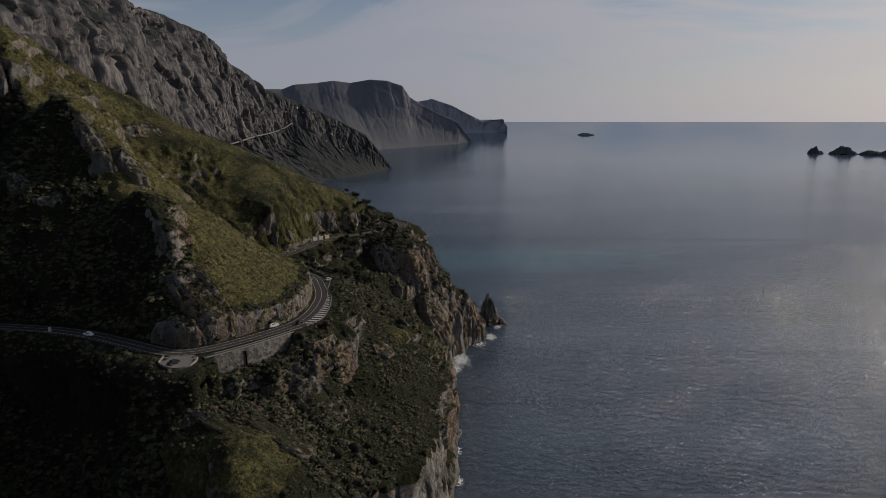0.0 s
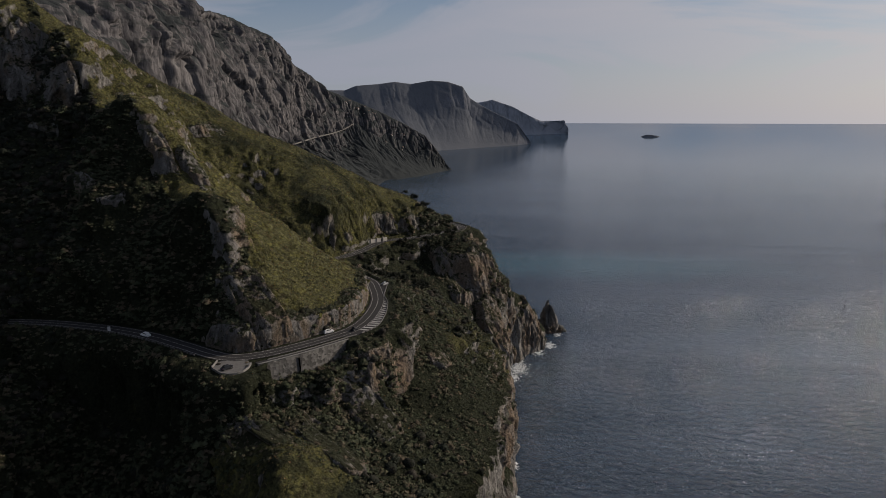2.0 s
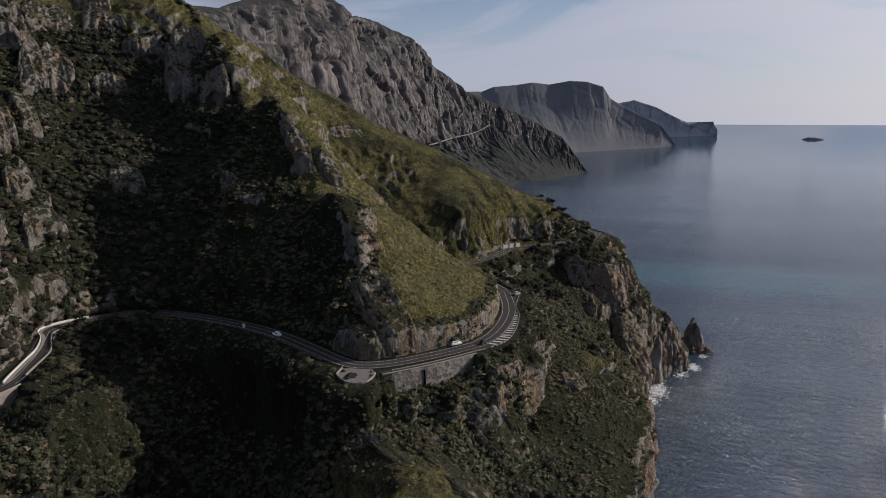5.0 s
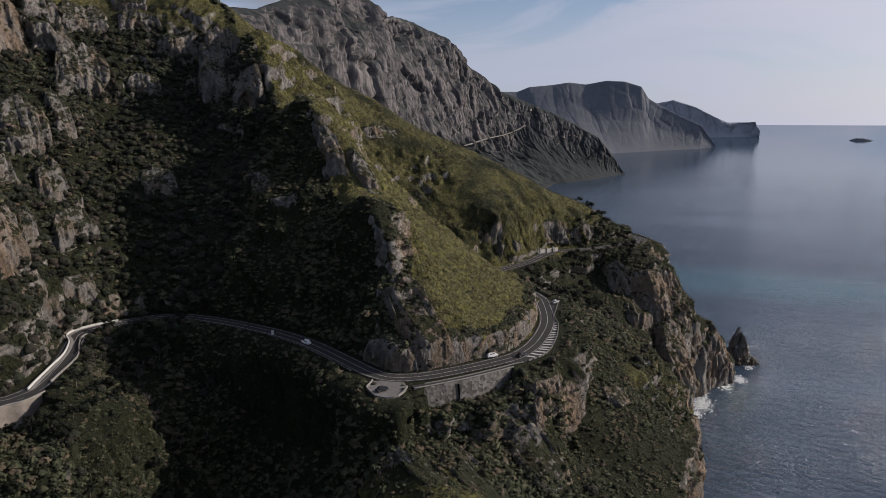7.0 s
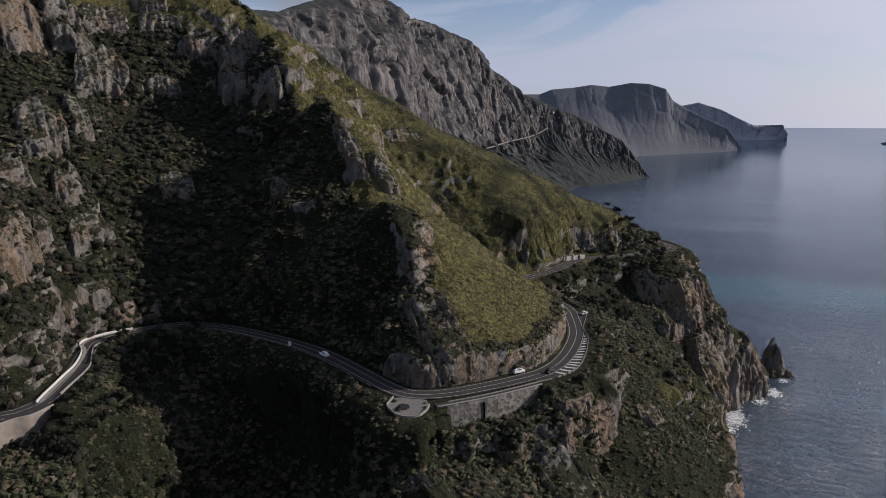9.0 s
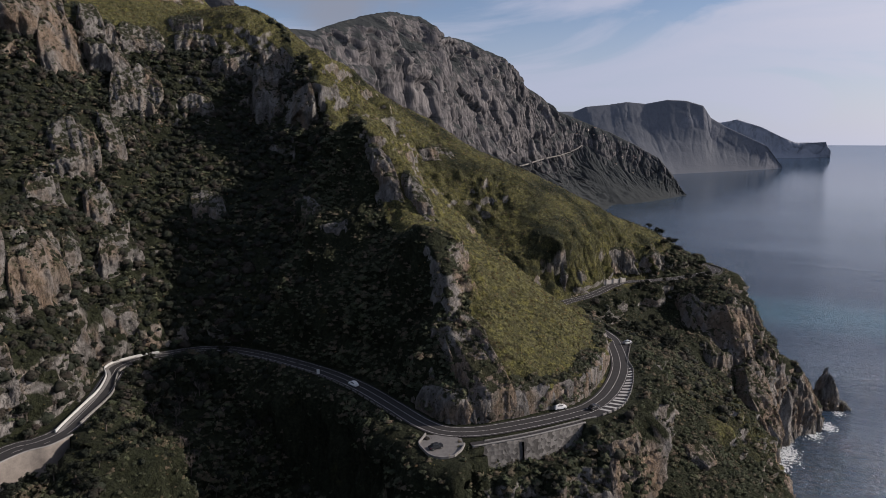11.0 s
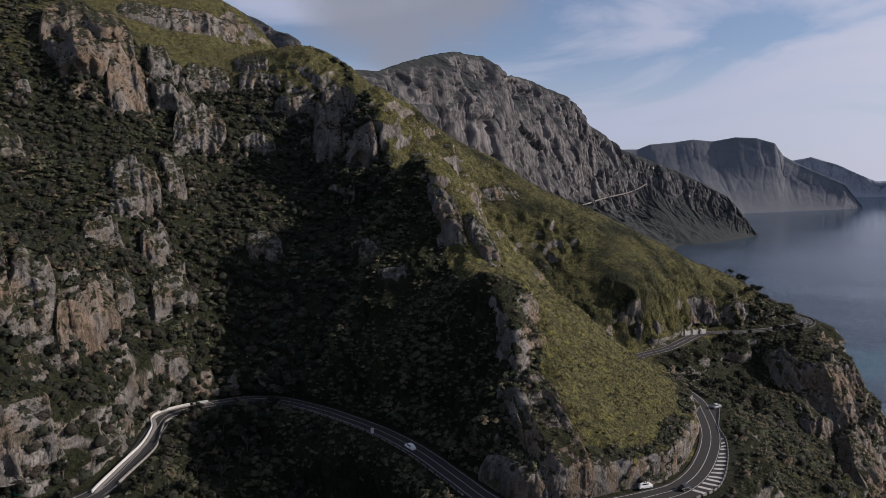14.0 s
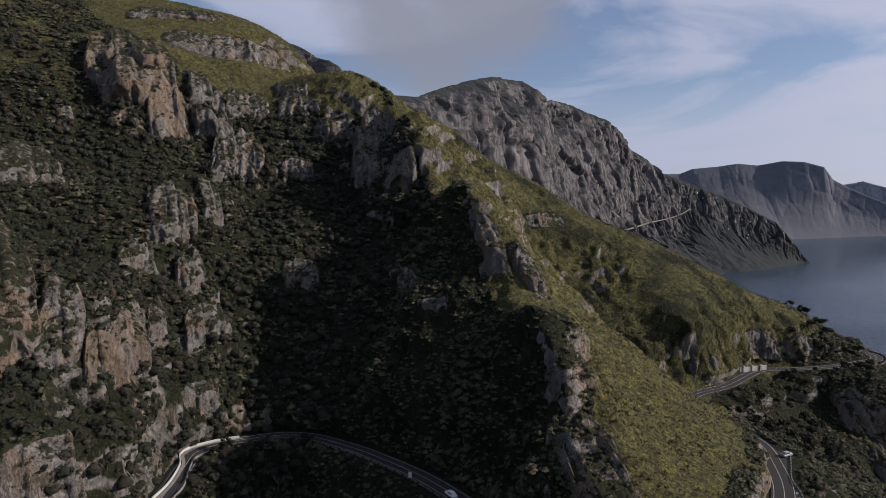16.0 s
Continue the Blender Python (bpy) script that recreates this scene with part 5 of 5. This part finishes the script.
wall_along("parapet", curve_through([(-66, 348), (-82, 370), (-98, 386)], 0.5), 0.8, 0.2, ROAD_Z, MASONRY, "stone parapet where the road turns behind the spur", 3.0, 0.3)


def retaining_wall(line, drop, mat, label, niche=None, batter=0.12):
    """A high wall holding the road, leaning back a little, with a coping; niche: where a drain opens in it."""
    root = thing("retaining_wall", (line[0][0], line[0][1], ROAD_Z))
    s_ = np.r_[0, np.cumsum(np.linalg.norm(np.diff(line, axis=0), axis=1))]
    cuts = [(0, s_[-1])] if niche is None else [(0, niche - 0.8), (niche + 0.8, s_[-1])]
    pieces = [("wall_face", a, b, 0.0, drop, 0.0) for a, b in cuts]
    if niche is not None:
        pieces += [("lintel", niche - 0.8, niche + 0.8, 0.0, 1.2, 0.0), ("drain_back", niche - 0.8, niche + 0.8, 1.2, drop, 1.1)]
    for name, a, b, top, low, inset in pieces:
        u = np.linspace(a, b, max(2, int((b - a) / 0.8)))
        p = np.stack([np.interp(u, s_, line[:, c]) for c in (0, 1)], 1)
        way = np.gradient(p, axis=0)
        way /= np.linalg.norm(way, axis=1)[:, None]
        out = np.c_[way[:, 1], -way[:, 0]]
        rows = []
        for k, h in enumerate(np.linspace(top, low, 12)):
            q = p + out * (batter * h - inset)
            bumpy = 0.10 * fbm(np.c_[q, np.full(len(q), h)], 1.1, 3, 0.6, 61)
            q = q + out * bumpy[:, None]
            rows.append(np.c_[q, np.full(len(q), -h)])
        back = np.c_[p - out * 2.4, np.full(len(p), -top)]
        v = np.vstack([back] + rows) - (line[0][0], line[0][1], 0)
        ob = mesh_of(name, v, grid_faces(13, len(p)), mat, root)
    way = np.gradient(line, axis=0)
    way /= np.linalg.norm(way, axis=1)[:, None]
    ribbon("shoulder", line - line[0] - np.c_[way[:, 1], -way[:, 0]] * 1.35, 1.15, 0.02, ASPHALT, root)
    ob = ribbon("coping", line - line[0], 0.2, 0.0, CONCRETE, root, 0.3)
    return tagged(root, label, "retaining wall")


retaining_wall(ROAD_WALL + np.array([1.0, -0.9]), 9.0, MASONRY, "grey stone retaining wall under the road with a dark drain opening", 15.5)
retaining_wall(WEST_WALL + np.array([1.3, 0.0]), 10.0, plain("brown_render", (0.19, 0.17, 0.15), 0.9, 0.1, 0.5, 0.35), "high pale retaining wall holding the road")
retaining_wall(curve_through([(-199.2, 184), (-204.5, 193), (-211.2, 204.4)], 0.5), 3.5, MASONRY, "rough stone retaining wall below the road", None)

# pale gallery wall by the far road
gallery = thing("gallery_wall", (-97.5, 447, ROAD_Z), 52)
part("wall_face", boxes(((26, 0.6, 2.6), (10, 0, -0.1), 0, 0.06)), PLASTER, gallery)
for k in range(4):
    part("pillar", boxes(((0.9, 1.0, 3.4), (2 + 5.6 * k, -0.3, -0.1), 0, 0.08)), PLASTER, gallery)
part("doorway", boxes(((2.2, 0.3, 2.3), (18.5, -0.45, -0.05))), BLACK, gallery, "dark doorway")
tagged(gallery, "pale plastered roadside wall with pillars against the cliff", "wall")


# ---- signs, hut, works vehicle ----
def sign(at, turn, board, tall, label):
    root = thing("road_sign", at, turn)
    part("pole", boxes(((0.1, 0.1, tall), (0, 0, -0.2))), STEEL, root)
    part("board", boxes(((board[0], 0.06, board[1]), (0, -0.09, tall - board[1]), 0, 0.02)), WHITE, root, "plain white board")
    return tagged(root, label, "sign")


sign((-158, 248.2, ROAD_Z), 20, (1.1, 1.9), 2.9, "tall white road sign on the valley side")
sign((-233.2, 251, ROAD_Z), 40, (1.2, 0.8), 2.4, "small white road sign under the cliff")
sign((-228.5, 258, ROAD_Z), 35, (1.2, 1.2), 3.0, "square white road sign under the cliff")

hut = thing("stone_hut", (-209.5, 211, 91.5), -35)
part("wall", boxes(((5.2, 3.4, 2.6), (0, 0, -0.6), 0, 0.08)), MASONRY, hut)
part("roof", boxes(((5.8, 4.0, 0.28), (0, 0, 2.0), 0, 0.05)), CONCRETE, hut, "flat pale concrete roof")
part("doorway", boxes(((0.9, 0.12, 1.8), (1.2, -1.72, -0.1))), BLACK, hut)
tagged(hut, "small flat-roofed stone hut below the road", "hut")

RED = plain("red_enamel", (0.20, 0.025, 0.04), 0.4, 0.5, 0.3, 2.0)
GREEN = plain("green_sheeting", (0.03, 0.16, 0.10), 0.7, 0.3, 0.3, 2.0)
digger = thing("excavator", (-211, 168.5, 98.2), 65)
for y in (-0.8, 0.8):
    part("track", boxes(((3.0, 0.5, 0.75), (0, y, 0), 0, 0.2)), BLACK, digger)
part("body", boxes(((2.6, 2.0, 1.1), (-0.3, 0, 0.8), 0, 0.12)), RED, digger, "faded red engine body")
part("cab", boxes(((1.2, 1.0, 1.5), (0.4, 0.45, 1.5), 0, 0.08, 0.85)), GLASS, digger)
arm = bmesh.new()
box(arm, (2.2, 0.3, 0.36), (0, 0, 0), 0, 0.05)
bmesh.ops.rotate(arm, verts=arm.verts[:], cent=(-1.5, 0, 0), matrix=Matrix.Rotation(radians(-42), 3, "Y"))
bmesh.ops.translate(arm, verts=arm.verts[:], vec=(2.0, -0.3, 1.6))
part("boom", arm, RED, digger)
tagged(digger, "small red tracked excavator parked on the roadside ledge", "excavator")
tarp = thing("sheeting", (-212.5, 164.5, 98.2), 20)
heap = bmesh.new()
bmesh.ops.create_icosphere(heap, subdivisions=3, radius=1.0)
for v in heap.verts:
    v.co = Vector((v.co.x * 1.9, v.co.y * 1.3, v.co.z * 1.0 + 0.4)) * (1 + 0.16 * noise.noise(v.co * 2.3))
part("sheet", heap, GREEN, tarp)
tagged(tarp, "green plastic sheeting over a heap of building material", "tarpaulin")
for k in range(5):
    sack = thing("rubble_sack", (-209.5 + 0.4 * k, 172 + 1.1 * k, 97.6), 30 * k)
    bm = bmesh.new()
    bmesh.ops.create_icosphere(bm, subdivisions=2, radius=0.55)
    for v in bm.verts:
        v.co = Vector((v.co.x, v.co.y * 0.85, v.co.z * 0.8 + 0.3)) * (1 + 0.12 * noise.noise(v.co * 3 + Vector((k, 0, 0))))
    part("sack", bm, CONCRETE, sack)
    tagged(sack, "pale rubble sack beside the works vehicle", "sack", "rubble sacks")


# ---- vehicles ----
def car(at, turn, paint, label, size=(4.2, 1.75, 1.48), van=False):
    root = thing("car", at, turn)
    l_, w, h = size
    part("body", boxes(((l_, w, h * 0.5), (0, 0, 0.24), 0, 0.16)), paint, root)
    cab = bmesh.new()
    box(cab, (l_ * (0.72 if van else 0.56), w * 0.92, h * 0.44), (-l_ * (0.12 if van else 0.05), 0, 0.24 + h * 0.46), 0, 0.1, 0.86 if van else 0.78)
    cabin = part("cabin", cab, paint, root)
    for y in (-1, 1):
        part("side_window", boxes(((l_ * 0.46, 0.05, h * 0.24), (-l_ * 0.07, y * w * 0.425, 0.24 + h * 0.54))), GLASS, cabin)
    part("windscreen", boxes(((0.06, w * 0.74, h * 0.28), (l_ * (0.215 if van else 0.2), 0, 0.24 + h * 0.52))), GLASS, cabin)
    for x in (-0.31, 0.31):
        for y in (-1, 1):
            bm = bmesh.new()
            bmesh.ops.create_cone(bm, cap_ends=True, segments=20, radius1=0.32, radius2=0.32, depth=0.22)
            bmesh.ops.rotate(bm, verts=bm.verts[:], cent=(0, 0, 0), matrix=Matrix.Rotation(radians(90), 3, "X"))
            bmesh.ops.translate(bm, verts=bm.verts[:], vec=(x * l_, y * w * 0.46, 0.32))
            wheel = part("wheel", bm, BLACK, root)
            bm = bmesh.new()
            bmesh.ops.create_cone(bm, cap_ends=True, segments=14, radius1=0.19, radius2=0.17, depth=0.24)
            bmesh.ops.rotate(bm, verts=bm.verts[:], cent=(0, 0, 0), matrix=Matrix.Rotation(radians(90), 3, "X"))
            bmesh.ops.translate(bm, verts=bm.verts[:], vec=(x * l_, y * w * 0.47, 0.32))
            part("rim", bm, STEEL, wheel)
    for y in (-1, 1):
        part("headlight", boxes(((0.08, 0.34, 0.16), (l_ * 0.49, y * w * 0.34, 0.62), 0, 0.03)), WHITE, root)
        part("tail_light", boxes(((0.06, 0.22, 0.2), (-l_ * 0.492, y * w * 0.38, 0.66), 0, 0.02)), RED, root)
    return tagged(root, label, "car")


CAR_DARK = plain("dark_car_paint", (0.022, 0.024, 0.028), 0.25, 0.5, 0.1, 1.0)
CAR_GREY = plain("silver_car_paint", (0.24, 0.25, 0.26), 0.3, 0.5, 0.1, 1.0, 0.3)
CAR_WHITE = plain("white_car_paint", (0.62, 0.62, 0.61), 0.3, 0.5, 0.06, 1.0)
car((-70.4, 257.2, ROAD_Z), 46, CAR_WHITE, "white van parked against the rock at the roadside", (4.3, 1.75, 1.75), True)
car((-60.6, 262.0, ROAD_Z), 60, CAR_DARK, "dark car on the bend of the coast road", (3.9, 1.7, 1.45))
car((-61.8, 337, ROAD_Z), 62, CAR_GREY, "silver car parked in the lay-by at the end of the bend", (4.6, 1.8, 1.6))
car((-95.0, 215.6, ROAD_Z), 55, CAR_DARK, "dark car parked on the small viewpoint", (4.2, 1.75, 1.5))
car((-141.5, 246.2, ROAD_Z), 158, CAR_WHITE, "white car driving through the shaded ravine", (4.3, 1.8, 1.6))


# ---- trees ----
def limb(bm, a, b, r0, r1, sides=6):
    a, b = Vector(a), Vector(b)
    q = (b - a).to_track_quat("Z", "Y").to_matrix()
    rings = []
    for p, r in ((a, r0), (b, r1)):
        rings.append([bm.verts.new(p + q @ Vector((math.cos(2 * math.pi * k / sides) * r, math.sin(2 * math.pi * k / sides) * r, 0))) for k in range(sides)])
    for k in range(sides):
        bm.faces.new((rings[0][k], rings[0][(k + 1) % sides], rings[1][(k + 1) % sides], rings[1][k]))


def make_tree(seed, tall):
    rng = np.random.default_rng(seed)
    root = thing("tree", (0, 0, 0))
    bm = bmesh.new()
    fork = tall * 0.38
    limb(bm, (0, 0, -0.8), (0.1, 0.05, fork), 0.22, 0.14)
    ends = []
    for k in range(6):
        a = 2 * math.pi * k / 6 + rng.uniform(-0.4, 0.4)
        e = (math.cos(a) * tall * rng.uniform(0.15, 0.32), math.sin(a) * tall * rng.uniform(0.15, 0.32), tall * rng.uniform(0.55, 0.85))
        limb(bm, (0.1, 0.05, fork), e, 0.11, 0.03, 5)
        ends.append(e)
    part("trunk", bm, BARK, root)
    vs, fs, base = [], [], 0
    spots = ends + [(0, 0, tall * 0.85)] + [(rng.normal() * tall * 0.2, rng.normal() * tall * 0.2, tall * rng.uniform(0.45, 0.9)) for _ in range(9)]
    for e in spots:
        v, f = leaf_cloud(60, rng, 0.6, 0.26)
        v = v * tall * rng.uniform(0.13, 0.22) + e
        vs.append(v)
        fs.append(f + base)
        base += len(v)
    mesh_of("crown", np.vstack(vs), np.vstack(fs), CROWN, root, flat=True)
    return tagged(root, "bushy evergreen tree with a rounded dark crown on the slope", "tree", "slope trees")


def make_bare_tree(seed, tall):
    rng = np.random.default_rng(seed)
    root = thing("bare_tree", (0, 0, 0))
    bm = bmesh.new()
    limb(bm, (0, 0, -0.6), (0.1, 0, tall * 0.35), 0.13, 0.09)
    tips = []
    for k in range(7):
        a = rng.uniform(0, 6.28)
        e = Vector((math.cos(a) * tall * 0.22, math.sin(a) * tall * 0.22, tall * rng.uniform(0.55, 0.8)))
        limb(bm, (0.1, 0, tall * 0.35), e, 0.06, 0.03, 4)
        tips.append(e)
    part("trunk", bm, BARK, root)
    bm = bmesh.new()
    for e in tips:
        for _ in range(9):
            d = Vector((rng.normal() * 0.5, rng.normal() * 0.5, 1.0)) * tall * rng.uniform(0.1, 0.25)
            limb(bm, e, e + d, 0.028, 0.01, 3)
    part("twigs", bm, TWIG, root, "pale leafless twigs")
    return tagged(root, "leafless grey tree in the ravine", "tree", "bare trees")


def set_out(makers, spots, sizes):
    for k, ((x, y), sc) in enumerate(zip(spots, sizes)):
        z = float(sample(HZ, np.array([[x, y]]))[0])
        m = Matrix.Translation((x, y, z)) @ Matrix.Rotation(k * 2.4, 4, "Z")
        ob = makers[k] if k < len(makers) else copy_thing(makers[k % len(makers)], m)
        ob.matrix_basis = m @ Matrix.Scale(sc, 4)


def wood(n, x0, x1, y0, y1, apart, seed):
    rng = np.random.default_rng(seed)
    out = []
    for _ in range(n * 40):
        p = np.array([rng.uniform(x0, x1), rng.uniform(y0, y1)])
        d, _ = line_distance(p[None], ROAD_PLAN)
        if d[0] > 6.5 and inland(p[None])[0] > 5 and all(np.hypot(*(p - q)) > apart for q in out):
            out.append(p)
            if len(out) == n:
                break
    return [tuple(p) for p in out]


SPOTS = wood(46, -196, -138, 150, 206, 4.2, 1) + wood(34, -78, -36, 462, 530, 4.0, 2) + wood(30, -95, -42, 356, 440, 4.2, 3) + wood(40, -250, -205, 172, 258, 4.5, 4) + wood(36, -330, -245, 180, 300, 6.0, 5)
set_out([make_tree(k, 5.0) for k in range(6)], SPOTS, [random.uniform(0.65, 1.25) for _ in SPOTS])
BARE = wood(22, -208, -176, 205, 240, 2.8, 6)
set_out([make_bare_tree(k, 5.5) for k in range(4)], BARE, [random.uniform(0.8, 1.25) for _ in BARE])


# ---- far houses ----
def make_house():
    root = thing("house", (0, 0, 0))
    wall = part("wall", boxes(((15, 10, 9), (0, 0, -3), 0, 0.2)), PLASTER, root)
    bm = bmesh.new()
    vs = [bm.verts.new(p) for p in ((-8, -5.6, 6), (8, -5.6, 6), (8, 5.6, 6), (-8, 5.6, 6), (-8, 0, 8.6), (8, 0, 8.6))]
    for f in ((0, 1, 5, 4), (2, 3, 4, 5), (1, 2, 5), (3, 0, 4), (3, 2, 1, 0)):
        bm.faces.new([vs[i] for i in f])
    part("roof", bm, ROOF, root)
    for x in (-4.5, 0, 4.5):
        part("window", boxes(((1.6, 0.2, 2.0), (x, -5.05, 1.5))), GLASS, wall)
    return tagged(root, "small pale villa on the far wooded hillside", "house", "far villas")


scene.view_layers[0].update()
GRAPH = bpy.context.evaluated_depsgraph_get()
villa = make_house()
first = True
vr = np.random.default_rng(12)
for k in range(22):
    t = vr.uniform(0, 1)
    x, y = -590 + 250 * t + vr.normal() * 12, 2280 + 90 * t + vr.normal() * 22
    hit, place, *_ = scene.ray_cast(GRAPH, Vector((x, y, 900)), Vector((0, 0, -1)))
    if not hit or place.z < 60:
        continue
    m = pose(place.x, place.y, place.z, 0, 0, vr.uniform(-40, 40)) @ Matrix.Scale(vr.uniform(0.5, 0.8), 4)
    if first:
        villa.matrix_basis, first = m, False
    else:
        copy_thing(villa, m)


# ---- foam and the marker buoy ----
def foam():
    rng = np.random.default_rng(4)
    pts, sz = [], []
    for (x, y), r, n in (((8, 452), 6.0, 420), ((13, 470), 8.0, 700), ((12, 487), 6.0, 300), ((30, 507), 5.5, 260), ((40, 524), 5.0, 260), ((49, 551), 3.5, 80), ((55, 563), 3.0, 60), ((7, 330), 3.0, 120), ((8, 300), 2.5, 110), ((6, 370), 2.5, 90), ((5, 420), 2.5, 90)):
        n = int(2.2 * n)
        p = rng.normal(size=(n, 2)) * (r * 0.42, r * 0.75) + (x, y)
        p[:, 0] += 0.18 * r * np.sin(p[:, 1] * 1.7) + 0.12 * r * np.sin(p[:, 1] * 4.1)
        pts.append(np.c_[p, np.full(n, 0.12) + rng.uniform(0, 0.1, n)])
        sz.append(rng.uniform(0.1, 1.0, n) ** 2.5 * 0.75 + 0.10)
    kinds = []
    for k in range(6):
        a = np.sort(rng.uniform(0, 2 * np.pi, 9))
        r = rng.uniform(0.4, 1.0, 9)
        v = np.vstack([[0, 0, 0.03], np.c_[np.cos(a) * r * 1.4, np.sin(a) * r * 0.8, np.zeros(9)]])
        kinds.append((v, np.array([(0, i + 1, (i + 1) % 9 + 1) for i in range(9)])))
    strew("sea_foam", kinds, np.vstack(pts), np.concatenate(sz), FOAM, "white surf breaking at the foot of the cliffs", "surf", rng, 0.0)


foam()
buoy = thing("marker_buoy", (343.6, 671.6, 0))
bm = bmesh.new()
bmesh.ops.create_icosphere(bm, subdivisions=2, radius=0.9)
part("float", bm, CAR_DARK, buoy)
part("mast", boxes(((0.3, 0.3, 5.0), (0, 0, 0.4))), CAR_DARK, buoy)
part("flag", boxes(((0.9, 0.08, 0.9), (0.5, 0, 4.4))), CAR_DARK, buoy)
tagged(buoy, "dark marker buoy with a mast on the open sea", "buoy")
